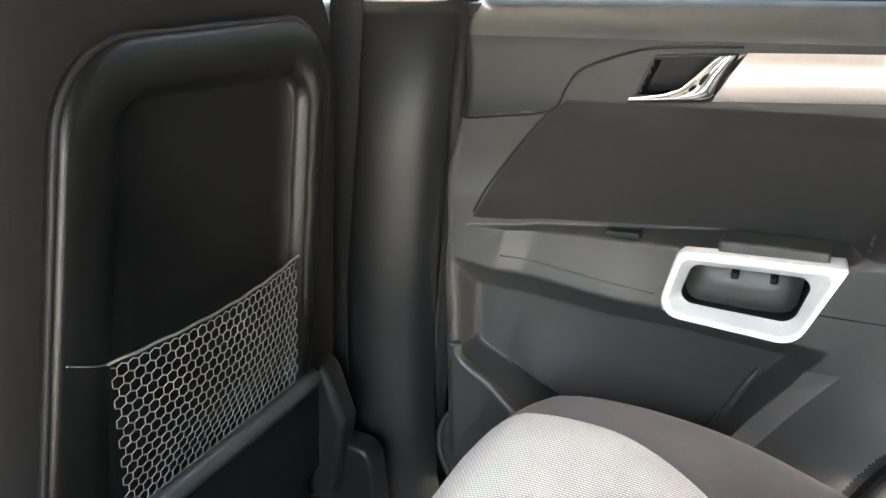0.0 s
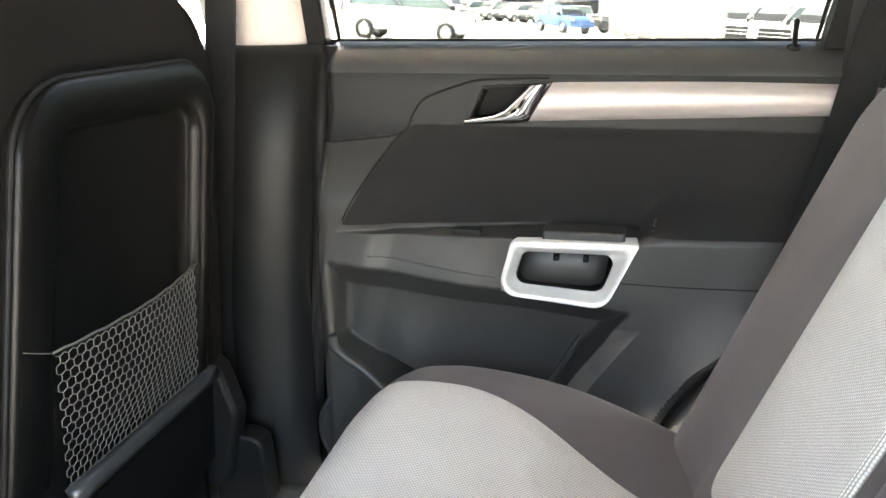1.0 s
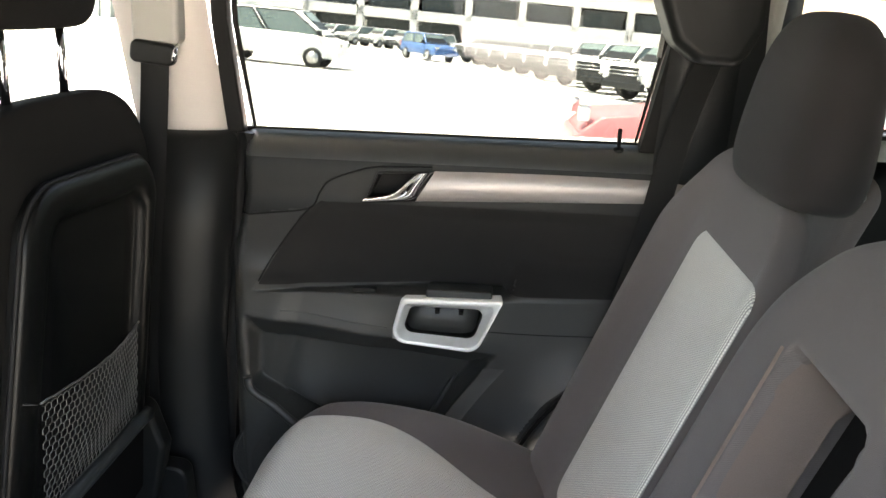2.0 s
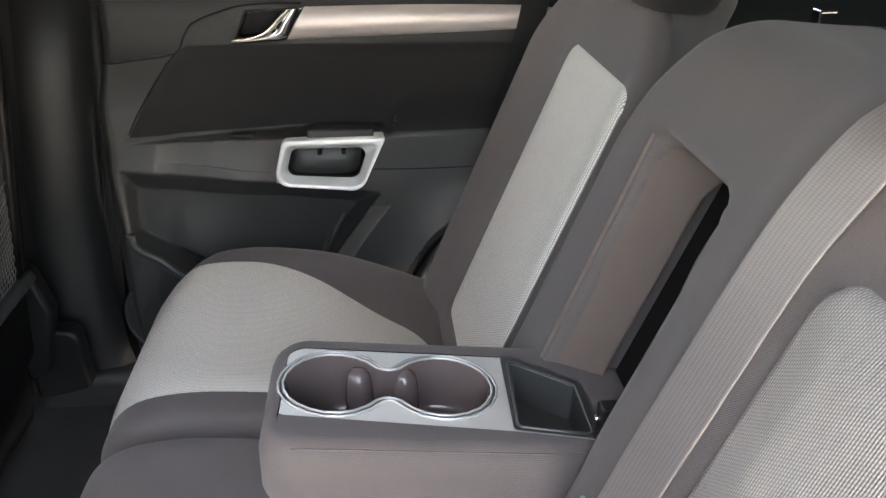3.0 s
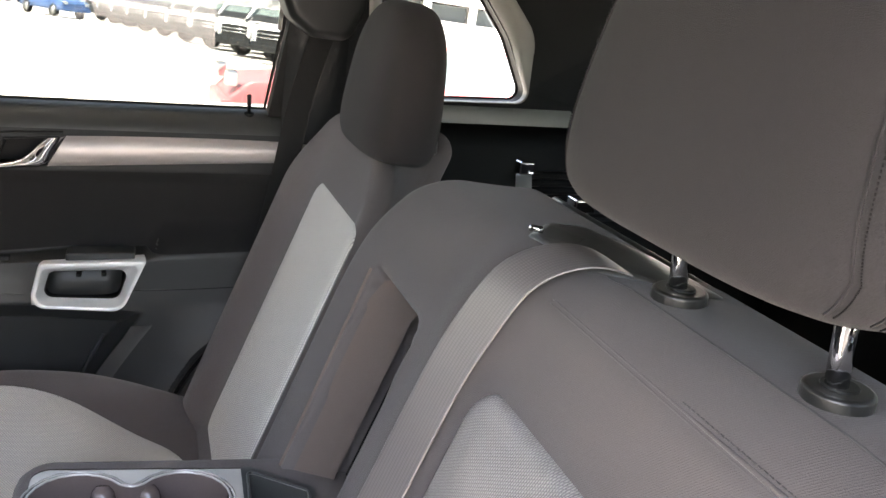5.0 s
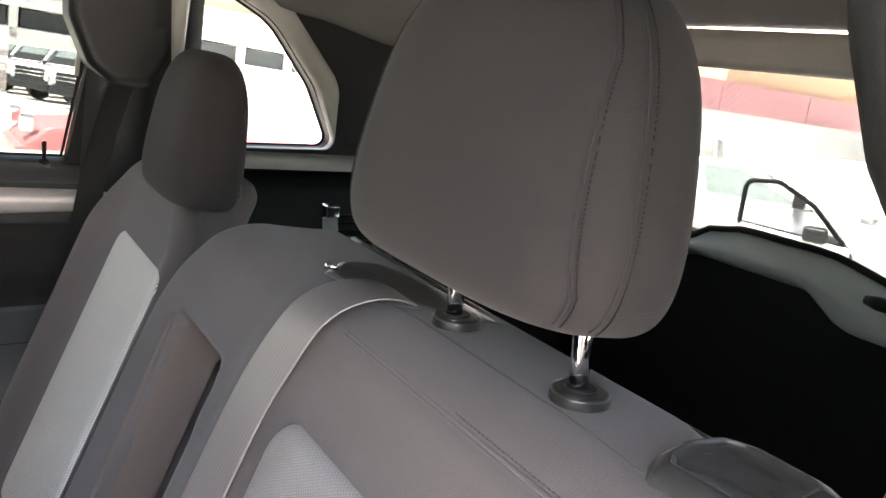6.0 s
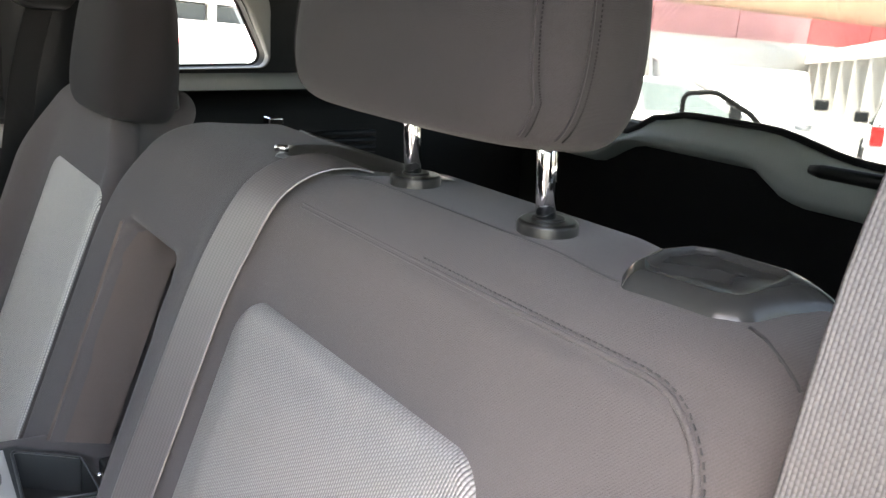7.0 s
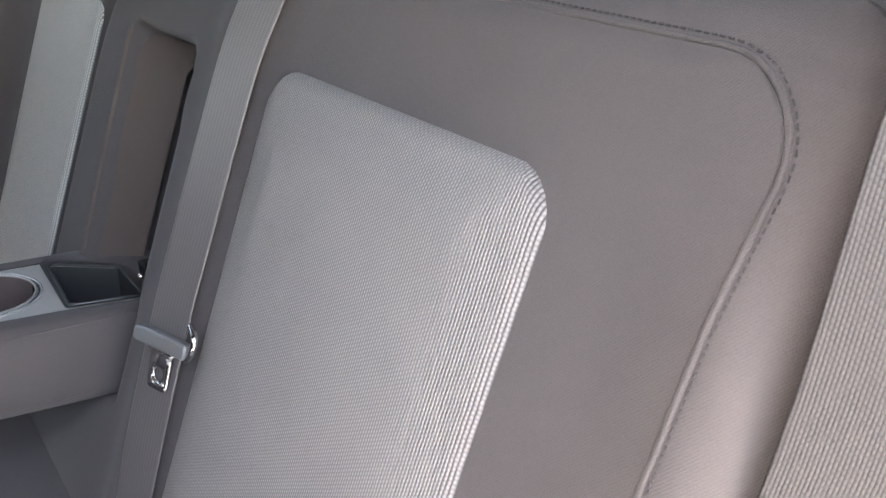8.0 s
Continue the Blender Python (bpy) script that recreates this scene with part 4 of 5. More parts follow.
# pocket lip
lip = [(p[0], door_y(p[0] - 0.004, p[1] - 0.008) - 0.001, p[1] - 0.002) for p in smooth_path([(-0.262, 0.715), (-0.258, 0.695), (-0.230, 0.672), (-0.145, 0.613), (-0.09, 0.600), (0.03, 0.588)])]
dpart("pocket_lip", tube(lip, 0.0078, 10), PLASTIC_SOFT, "")
edge_rib = [(0.040 + 0.172 * f, 0.590 + 0.262 * f) for f in [0.02 + 0.57 * k / 16 for k in range(17)]]
rows = [[(x + 0.036 * f, door_y(x + 0.003 + 0.036 * f, z) - 0.012 * (1 - f) ** 0.8 * ramp(0.752, 0.725, z) - 0.0005, z) for f in [k / 10 for k in range(11)]] for x, z in edge_rib]
dpart("pocket_rib", grid(rows), PLASTIC_SOFT)
dpart("pocket_rib", tube([(x, door_y(x - 0.02, z) - 0.001, z) for x, z in ((0.092, 0.704), (0.077, 0.676), (0.062, 0.645), (0.045, 0.61))], [0.003, 0.005, 0.006, 0.006], 8), PLASTIC_SOFT)
dpart("bump_stop", tube([(0.344, 0.775, 0.876), (0.344, 0.758, 0.876), (0.344, 0.755, 0.876)], [0.0075, 0.0070, 0.004], 12), PLASTIC_PALE, "small grey rubber stop")
# speaker
SPK = (-0.213, 0.552)
disc = []
for k in range(1, 11):
    rr = 0.079 * k / 10
    disc.append([(SPK[0] + rr * math.cos(2 * math.pi * i / 48), 0.7125 - 0.008 * math.cos(k / 10 * math.pi / 2) ** 0.5 + (0.002 if k % 2 else 0.0), SPK[1] + rr * math.sin(2 * math.pi * i / 48)) for i in range(48)])
bm = grid(disc, closed=True)
bm.verts.ensure_lookup_table()
bm.faces.new([bm.verts[k] for k in range(48)])
speaker = dpart("speaker_grille", bm, PLASTIC, "round charcoal speaker grille")
dpart("speaker_ring", tube([(SPK[0] + 0.081 * math.cos(2 * math.pi * i / 48), 0.7115, SPK[1] + 0.081 * math.sin(2 * math.pi * i / 48)) for i in range(48)], 0.0032, 8, closed=True), PLASTIC, "", speaker)
# lock pin
dpart("lock_pin", tube([(0.346, 0.812, 1.112), (0.346, 0.812, 1.120), (0.346, 0.812, 1.1215), (0.346, 0.812, 1.150), (0.346, 0.812, 1.152)], [0.010, 0.009, 0.0035, 0.004, 0.002], 12), BLACK, "black lock pin")
# window frame, seals and glass
FR = [(-0.275, 1.118), (-0.305, 1.30), (-0.31, 1.47), (-0.29, 1.52), (0.30, 1.56), (0.44, 1.54), (0.415, 1.32), (0.375, 1.118)]
dpart("window_seal", tube([(x, 0.838, z) for x, z in FR], 0.005, 8, closed=True), RUBBER, "black rubber window seal")
dpart("window_sill_seal", box(-0.29, 0.40, 0.833, 0.842, 1.114, 1.1260), RUBBER, "", bevel=0.003)
glass = prism([(-0.28, 1.11), (-0.31, 1.30), (-0.31, 1.52), (0.30, 1.56), (0.44, 1.54), (0.42, 1.32), (0.38, 1.11)], "y", 0.838, 0.841)
dpart("window_glass", glass, GLASS, "tinted door glass", smooth=False)
# rear corner of the frame: dark triangle
dpart("frame_rear", prism([(0.378, 1.115), (0.46, 1.115), (0.52, 1.56), (0.44, 1.56), (0.418, 1.32)], "y", 0.80, 0.835), RUBBER, "black window frame corner", bevel=0.002)
dpart("frame_front", prism([(-0.318, 1.115), (-0.288, 1.115), (-0.312, 1.30), (-0.318, 1.56), (-0.345, 1.56), (-0.34, 1.30)], "y", 0.815, 0.845), RUBBER, "", bevel=0.004)
# arch seals
for rr, yy, th, mt in ((ARCH_R - 0.005, 0.763, 0.0135, RUBBER), (ARCH_R - 0.035, 0.755, 0.012, PLASTIC), (ARCH_R - 0.06, 0.75, 0.010, RUBBER)):
    dpart("door_seal", tube([(ARCH_C[0] + rr * math.cos(a), yy, ARCH_C[1] + rr * math.sin(a)) for a in (radians(q) for q in range(185, 95, -4))], th, 8), mt)

# ---- body round the cabin ----

body = thing("car_body", "car cabin shell with light headliner and dark pillars", "car", kind="structure", at=(0, 0, 0.4))
CINV = Matrix.Translation((0, 0, -0.4))


def cpart(name, bm, mat, label="", parent=None, **kw):
    bm.transform(CINV)
    return part(name, bm, mat, parent or body, label, **kw)


def column(points, n=14):
    """A pillar cover: rows of x from, x to, y of its face, z, and how round it is."""
    rows = []
    for x0, x1, y, z, bow in points:
        rows.append([(x0 + (x1 - x0) * i / n, y - bow * math.sin(math.pi * i / n) ** 0.55, z) for i in range(n + 1)])
    bm = grid(rows)
    bmesh.ops.recalc_face_normals(bm, faces=bm.faces)
    return bm


cpart("b_pillar_lower", column([(-0.62, -0.27, 0.69, 0.40, 0.02), (-0.56, -0.30, 0.715, 0.50, 0.035), (-0.54, -0.315, 0.745, 0.60, 0.042), (-0.53, -0.318, 0.765, 0.75, 0.045), (-0.52, -0.306, 0.785, 0.95, 0.045), (-0.50, -0.294, 0.80, 1.106, 0.045), (-0.50, -0.292, 0.815, 1.119, 0.04), (-0.50, -0.292, 0.85, 1.12, 0.0)]), PILLAR, "dark moulded lower pillar trim")
cpart("b_pillar_backing", box(-0.42, -0.27, 0.80, 0.845, 0.40, 1.118), RUBBER, "", smooth=False)
cpart("wheel_arch", box(0.16, 0.60, 0.775, 0.80, 0.40, 0.86), RUBBER, "black wheel arch cover", smooth=False)
# unseen left cover, added to keep low light off the seat's edge
cpart("wheel_arch", prism(rounded([(0.20, 0.40), (0.62, 0.40), (0.62, 1.10), (0.50, 1.10), (0.36, 0.86), (0.20, 0.62)], 0.05), "y", -0.80, -0.705), RUBBER, "black wheel arch cover", bevel=0.02)
cpart("b_pillar_seal", tube([(-0.325, 0.752, 0.44), (-0.318, 0.765, 0.60), (-0.305, 0.78, 0.80), (-0.296, 0.795, 1.0), (-0.288, 0.81, 1.118)], 0.012, 8), RUBBER, "black rubber door seal")
cpart("b_pillar_upper", column([(-0.48, -0.315, 0.83, 1.10, 0.03), (-0.50, -0.34, 0.81, 1.30, 0.03), (-0.51, -0.36, 0.76, 1.60, 0.03)]), BEIGE, "beige upper pillar trim")
# roof
rows = []
for i in range(25):
    x = -1.6 + 2.95 * i / 24
    row = []
    for j in range(25):
        y = -0.64 + 1.44 * j / 24
        row.append((x, y, 1.66 - 0.10 * (y / (0.8 if y > 0 else 0.64)) ** 4 - 0.05 * ramp(0.5, 1.0, x) - 0.13 * ramp(0.95, 1.25, x) - 0.07 * ramp(-0.8, -1.6, x)))
    rows.append(row)
ceiling_ob = part("headliner", grid(rows), HEADLINER)
tagged(ceiling_ob, "light grey cloth headliner of the car", "ceiling", kind="structure")
rows = [[(p[0], p[1] * 1.05, p[2] + 0.05) for p in r] for r in rows]
part_ob = part("roof", grid(rows), WHITE_PAINT)
tagged(part_ob, "white painted car roof", "roof", kind="structure")
# floor and sills
floor_ob = part("floor", box(-1.7, 0.30, -0.72, 0.74, 0.34, 0.40), CARPET, smooth=False)
tagged(floor_ob, "black carpeted car floor", "floor", kind="structure")
cpart("door_sill", box(-0.6, 0.32, 0.66, 0.84, 0.36, 0.46), PLASTIC, "dark plastic door sill", bevel=0.02)
cpart("door_sill", box(-0.6, 0.32, -0.84, -0.68, 0.36, 0.46), PLASTIC, "dark plastic door sill", bevel=0.02)
cpart("tunnel", box(-1.6, -0.17, -0.10, 0.10, 0.38, 0.52), CARPET, "", bevel=0.04)
# c pillars: a lower cover, and an upper cover with a lip where the belt comes out
for side in (1, -1):
    rows = []
    for x0, x1, y, z, bow in ((0.40, 0.62, 0.77, 0.70, 0.02), (0.40, 0.62, 0.77, 0.95, 0.02), (0.40, 0.62, 0.785, 1.12, 0.02), (0.41, 0.60, 0.785, 1.30, 0.02), (0.42, 0.60, 0.755, 1.60, 0.02)):
        rows.append([(x0 + (x1 - x0) * i / 14, (y - bow * math.sin(math.pi * i / 14) ** 0.55) * side, z) for i in range(15)])
    cpart("c_pillar", grid(rows), BLACK, "black rear pillar trim")
    inn = 0.700 if side > 0 else 0.660
    cpart("pillar_edge", tube([(0.392, 0.785 * side, 1.27), (0.400, 0.785 * side, 1.36), (0.42, 0.77 * side, 1.58)], 0.004, 6), BEIGE_GREY)
    inn = inn if side > 0 else 0.658
    edge = [(0.372, 1.66), (0.368, 1.37), (0.398, 1.295), (0.435, 1.266), (0.50, 1.262), (0.530, 1.32), (0.545, 1.66)]
    if side < 0:
        edge = [(0.340, 1.66), (0.342, 1.392), (0.366, 1.354), (0.425, 1.298), (0.50, 1.288), (0.530, 1.33), (0.545, 1.66)]
    cover = prism(rounded(edge, [0, 0.05, 0.03, 0.03, 0.03, 0.03, 0]), "y", *sorted((inn * side, 0.80 * side)))
    cpart("pillar_cover", cover, BLACK, "black upper pillar cover with a belt outlet", bevel=0.018, segs=4)
# quarter panels with windows
QW = rounded([(0.545, 1.168), (0.858, 1.174), (0.800, 1.29), (0.705, 1.40), (0.56, 1.47)], [0.012, 0.02, 0.15, 0.15, 0.03])
for side in (1, -1):
    outer_q = [(0.50, 1.10), (1.30, 1.10), (1.22, 1.40), (1.05, 1.62), (0.50, 1.62)]
    bm = bmesh.new()
    edges = []
    for lp in (outer_q, QW):
        v = [bm.verts.new((x, (0.735 - 0.07 * ramp(1.2, 1.62, z)) * side, z)) for x, z in lp]
        edges += [bm.edges.new((v[k - 1], v[k])) for k in range(len(v))]
    bmesh.ops.triangle_fill(bm, edges=edges, use_beauty=True)
    cpart("quarter_trim", bm, BLACK, "dark rear quarter trim", smooth=False)
    rows = []
    for grow, out in ((0.055, 0.0), (0.045, -0.018), (0.012, -0.012), (0.002, 0.0)):
        cx, cz = 0.70, 1.29
        row = []
        for x, z in QW:
            d = Vector((x - cx, z - cz))
            p = Vector((x, z)) + d.normalized() * grow * (0.06 + 0.94 * ramp(1.18, 1.30, z))
            row.append((p.x, (0.735 - 0.07 * ramp(1.2, 1.62, z) + out) * side, p.y))
        rows.append(row)
    cpart("quarter_frame", grid(rows, closed=True), BEIGE_GREY, "beige window surround")
    reveal = [[(x, (0.735 - 0.07 * ramp(1.2, 1.62, z) + out) * side, z) for x, z in QW] for out in (0.0, 0.04)]
    cpart("quarter_reveal", grid(reveal, closed=True), RUBBER)
    ledge = [[(x, y * side, z) for y, z in ((0.768, 1.166), (0.728, 1.160), (0.706, 1.150), (0.699, 1.134))] for x in [0.55 + 0.04 * k for k in range(11)]]
    cpart("window_ledge", grid(ledge), LEDGE_LIT, "ledge under the quarter glass, window light put into its pale colour")
    flank = []
    for k in range(21):
        x = 0.50 + 0.042 * k
        low = 1.423 - 0.040 * ramp(0.74, 0.98, x) + 0.08 * ramp(0.74, 0.56, x)
        flank.append([(x, y * side, z) for y, z in ((0.70, low), (0.690, low - 0.004), (0.675, low + 0.01), (0.64, low + 0.06), (0.58, low + 0.13))])
    cpart("headliner_flank", grid(flank), HEADLINER, "grey headliner edge")
    cpart("quarter_seal", tube([(x, (0.765 - 0.07 * ramp(1.2, 1.62, z)) * side, z) for x, z in QW], 0.004, 6, closed=True), RUBBER)
    gl = cpart("quarter_glass", glass_sheet(QW, side), GLASS, "tinted quarter glass", smooth=False)
    gl.visible_shadow = False
    # cargo side below the window, with its ledge
    prof = [(0.68, 0.50), (0.68, 0.98), (0.70, 1.09), (0.71, 1.115), (0.735, 1.128), (0.78, 1.135)]
    rows = [[(x, (y - 0.02 * ramp(0.9, 1.3, x)) * side, z) for y, z in prof] for x in [0.58 + 0.08 * k for k in range(12)]]
    cpart("cargo_side", grid(rows), BLACK if side > 0 else PLASTIC, "dark cargo side trim")
    for k in range(7):
        cpart("vent_slat", box(0.83, 1.06, *sorted((0.672 * side, 0.684 * side)), 1.045 - 0.015 * k, 1.052 - 0.015 * k), BLACK)
cargo = part("cargo_floor", box(0.45, 1.55, -0.70, 0.70, 0.50, 0.56), CARPET, smooth=False)
tagged(cargo, "black carpeted cargo floor", "floor", kind="structure")
for x, y, z, w in ((0.778, 0.334, 1.080, 0.016), (0.72, 0.42, 1.115, 0.012)):
    ob = thing("belt_latch", "small chrome belt latch plate standing behind the bench", "seat belt", "spare belt latches", at=(x, y, z))
    part("plate", box(-w, w, -w, w, -0.010, 0.010), CHROME, ob, "chrome latch plate", bevel=0.003)
    part("stalk", tube([(0, 0, -0.012), (0.01, 0, -0.10), (0.02, 0.0, -0.5)], [0.013, 0.015, 0.015], 8), PLASTIC_PALE, ob)
# tailgate
gate = thing("tailgate", "closed tailgate with grey inner trim and rear window", "tailgate", kind="structure", at=(1.45, 0, 0.6))
GINV = Matrix.Translation((-1.45, 0, -0.6))


def gpart(name, bm, mat, label="", **kw):
    bm.transform(GINV)
    return part(name, bm, mat, gate, label, **kw)


def rail_top(y):
    return 1.133 - 0.030 * ramp(0.03, -0.16, y) - 0.014 * ramp(0.18, 0.26, y) - 0.036 * ramp(0.255, 0.33, y) + 0.015 * ramp(0.36, 0.66, y)


rows = []
for j in range(57):
    y = -0.70 + 1.40 * j / 56
    zt = rail_top(y)
    zb = 1.067 - 0.047 * ramp(0.05, -0.05, y) - 0.05 * ramp(0.30, 0.42, y)
    rows.append([(1.452, y, zt), (1.436, y, zt + 0.001), (1.424, y, zt - 0.005), (1.404, y, zt - 0.030 * min(1.0, (zt - zb) / 0.07)), (1.398, y, zb * 0.55 + zt * 0.45), (1.399, y, zb * 0.75 + zt * 0.25), (1.410, y, zb + 0.005), (1.450, y, zb - 0.008)])
gpart("gate_rail", grid(rows), GATE_DARK, "grey moulded rail under the glass")
gpart("gate_lower", box(1.45, 1.50, -0.72, 0.72, 0.45, 1.10), BLACK, "black lower tailgate trim", bevel=0.01)
gpart("glass_seal", tube([(1.425, -0.66 + 0.033 * j, rail_top(-0.66 + 0.033 * j) + 0.003) for j in range(41)], 0.0065, 6), RUBBER, "black rubber glass edge")
gpart("gate_top", box(1.26, 1.37, -0.66, 0.66, 1.410, 1.470), BEIGE_GREY, "pale upper tailgate rail", bevel=0.02)
for side in (1, -1):
    gpart("gate_side", moved(box(-0.03, 0.03, -0.05, 0.05, -0.22, 0.22), pose(1.36, 0.68 if side > 0 else -0.655, 1.30, 0, -28, 0)), BLACK, "black tailgate side trim", bevel=0.02)
gl = gpart("rear_glass", moved(box(-0.002, 0.002, -0.66, 0.66, -0.19, 0.19), pose(1.41, 0, 1.27, 0, -20, 0)), GLASS_DARK, "tinted rear window glass", smooth=False)
gl.visible_shadow = False
gpart("wiper_motor", tube([(1.392, -0.080, 1.089), (1.392, -0.10, 1.089), (1.392, -0.30, 1.092)], [0.007, 0.011, 0.012], 10), BLACK, "black strip on the sill")
# front of the cabin: simple unseen closing walls, carried high to block light
cpart("dashboard", box(-1.60, -1.15, -0.70, 0.70, 0.5, 1.02), BLACK, "dark dashboard", bevel=0.06)
# added wall that covers the windscreen opening against front light
cpart("unseen_front_wall", box(-1.72, -1.64, -0.80, 0.80, 0.34, 1.50), BLACK, "", smooth=False)
for side in (1, -1):
    if side < 0:
        # unseen pillar, added to hold back light from the front left
        cpart("b_pillar", box(-0.46, -0.34, -0.84, -0.74, 0.36, 1.60), PILLAR, "unseen dark pillar added at the open doorway to block light", bevel=0.03)
    # the unseen left trim rises over its window to block light
    cpart("front_door_trim", box(-1.45, -0.40, *sorted((0.79 * side, 0.86 * side)), 0.36, 1.09 if side > 0 else 1.52), PLASTIC, "dark front door trim, carried up on the unseen left to block light", bevel=0.02)
    if side > 0:
        fg = cpart("front_glass", prism([(-1.42, 1.08), (-0.44, 1.08), (-0.46, 1.56), (-1.05, 1.56)], "y", 0.826, 0.829), GLASS_CLEAR, "clear front door glass", smooth=False)
        fg.visible_shadow = False
    cpart("a_pillar", tube([(-1.55, 0.74 * side, 1.02), (-1.0, 0.68 * side, 1.60)], 0.04, 8), BEIGE)
    inn = 0.0 if side > 0 else 0.10
    cpart("roof_rail", tube([(-1.1, (0.72 - inn) * side, 1.58), (0.0, (0.75 - inn) * side, 1.575), (0.8, (0.73 - inn) * side, 1.56), (1.2, (0.66 - inn) * side, 1.50)], 0.045, 10), HEADLINER)

# the other rear door, standing wide open beside the camera
# never in view; added to block light from the front left
open_door = thing("door_2", "unseen rear door standing wide open, with dark inner trim", "car door", kind="structure", at=(-0.33, -0.84, 0.42))
open_door.rotation_euler = (0, 0, radians(-72))
part("door_shell", box(0.02, 1.0, -0.10, -0.02, 0.0, 0.70), WHITE_PAINT, open_door, bevel=0.02)
part("door_panel", box(0.03, 0.98, -0.016, 0.03, 0.02, 0.69), PLASTIC, open_door, bevel=0.015)
part("window_frame", tube([(0.03, -0.05, 0.70), (0.02, -0.04, 1.10), (0.62, -0.03, 1.14), (0.98, -0.05, 0.70)], 0.02, 8), RUBBER, open_door)
og = part("window_glass", prism([(0.03, 0.69), (0.02, 1.10), (0.62, 1.14), (0.98, 0.69)], "y", -0.048, -0.045), GLASS_CLEAR, open_door, smooth=False)
og.visible_shadow = False

# ---- front passenger seat, seen from behind ----
fseat = thing("front_passenger_seat", "front seat with a black plastic back panel and a net pocket", "car seat", at=(-0.5, 0.42, 0.42))
FINV = Matrix.Translation((0.5, -0.42, -0.42))


def fpart(name, bm, mat, label="", parent=None, **kw):
    bm.transform(FINV)
    return part(name, bm, mat, parent or fseat, label, **kw)


def fx(z):
    """The rear face of the seat's back, at this height."""
    return -0.385 + 0.075 * (z - 0.70) - 0.5 * max(0.0, z - 0.99) ** 2


def shell_half(z):
    """Half the width of the seat's back."""
    if z < 1.06:
        return 0.258 + 0.004 * ramp(0.75, 1.02, z)
    k = min(1.0, (z - 1.06) / 0.158)
    return 0.262 * max(0.0, 1 - k ** 2.8) ** 0.4 + 0.001


rows = []
YC = 0.428
for z in [0.55 + 0.02 * i for i in range(26)] + [1.06 + 0.01 * i for i in range(12)] + [1.175, 1.185, 1.195, 1.203, 1.209, 1.213, 1.215]:
    hw = shell_half(z)
    dp = 0.085 * min(1.0, math.sqrt(max(0.02, (1.217 - z) / 0.08)))
    row = []
    for k in range(48):
        a = 2 * math.pi * k / 48
        c, s_ = math.cos(a), math.sin(a)
        row.append((fx(z) - 0.015 - dp + dp * math.copysign(abs(c) ** 0.45, c), YC + hw * math.copysign(abs(s_) ** 0.5, s_), z))
    rows.append(row)
bm = grid(rows, closed=True)
bm.verts.ensure_lookup_table()
bm.faces.new([bm.verts[len(rows) * 48 - 48 + k] for k in range(48)])
bmesh.ops.recalc_face_normals(bm, faces=bm.faces)
fpart("backrest", bm, FABRIC_DARK, "dark cloth backrest")
OUT = rounded([(0.176, 0.690), (0.545, 0.690), (0.603, 1.118), (0.262, 1.126)], [0.03, 0.04, 0.055, 0.085], 8)
IN = rounded([(0.240, 0.722), (0.520, 0.722), (0.556, 1.066), (0.312, 1.076)], [0.02, 0.03, 0.03, 0.035], 8)
def between(a, b, f):
    return [(p[0] + (q[0] - p[0]) * f, p[1] + (q[1] - p[1]) * f) for p, q in zip(a, b)]


def sunk(y, z):
    """How deep the middle of the panel lies: deep at the top and the outer side, flush towards the inner side."""
    return 0.013 * ramp(0.262, 0.345, y)


rows = []
for f, h, k in ((0.0, -0.014, 0.0), (0.0, 0.0, 0.0), (0.03, 0.004, 0.0), (0.10, 0.0065, 0.0), (0.30, 0.0075, 0.0), (0.52, 0.0072, 0.0), (0.74, 0.0060, 0.04), (0.85, 0.0046, 0.22), (0.93, 0.0034, 0.60), (1.0, 0.0024, 0.92), (1.08, 0.0020, 1.0)):
    rows.append([(fx(z) + h - k * sunk(y, z), y, z) for y, z in between(OUT, IN, f)])
mid = (sum(p[0] for p in IN) / len(IN), sum(p[1] for p in IN) / len(IN))
for f in (0.75, 0.5, 0.25, 0.05):
    loop = [(mid[0] + (y - mid[0]) * f, mid[1] + (z - mid[1]) * f) for y, z in IN]
    rows.append([(fx(z) + 0.002 - sunk(y, z), y, z) for y, z in loop])
bm = grid(rows, closed=True)
bm.verts.ensure_lookup_table()
bm.faces.new([bm.verts[(len(rows) - 1) * len(IN) + k] for k in range(len(IN))])
bmesh.ops.recalc_face_normals(bm, faces=bm.faces)
fpanel = fpart("back_panel", bm, BLACK_PANEL, "black moulded plastic back panel")
fpart("panel_gap", tube([(fx(z) - 0.003, y, z) for y, z in between(OUT, IN, -0.02)], 0.0035, 6, closed=True), RUBBER, "", fpanel)
# net pocket
net = bmesh.new()
cell, tall = 0.0104, 0.0096


def net_x(y, z):
    u = (y - 0.262) / 0.268
    return fx(z) + 0.004 + 0.018 * math.sin(math.pi * min(1, max(0, u))) * ramp(0.72, 0.80, z) * 0.9


def strand(a, b, r=0.0007):
    if min(a[0], b[0]) < 0.262 or max(a[0], b[0]) > 0.530 or min(a[1], b[1]) < 0.715 or max(a[1], b[1]) > 0.874:
        return
    tube([(net_x(*a), a[0], a[1]), (net_x(*b), b[0], b[1])], r, 4, net, caps=False)


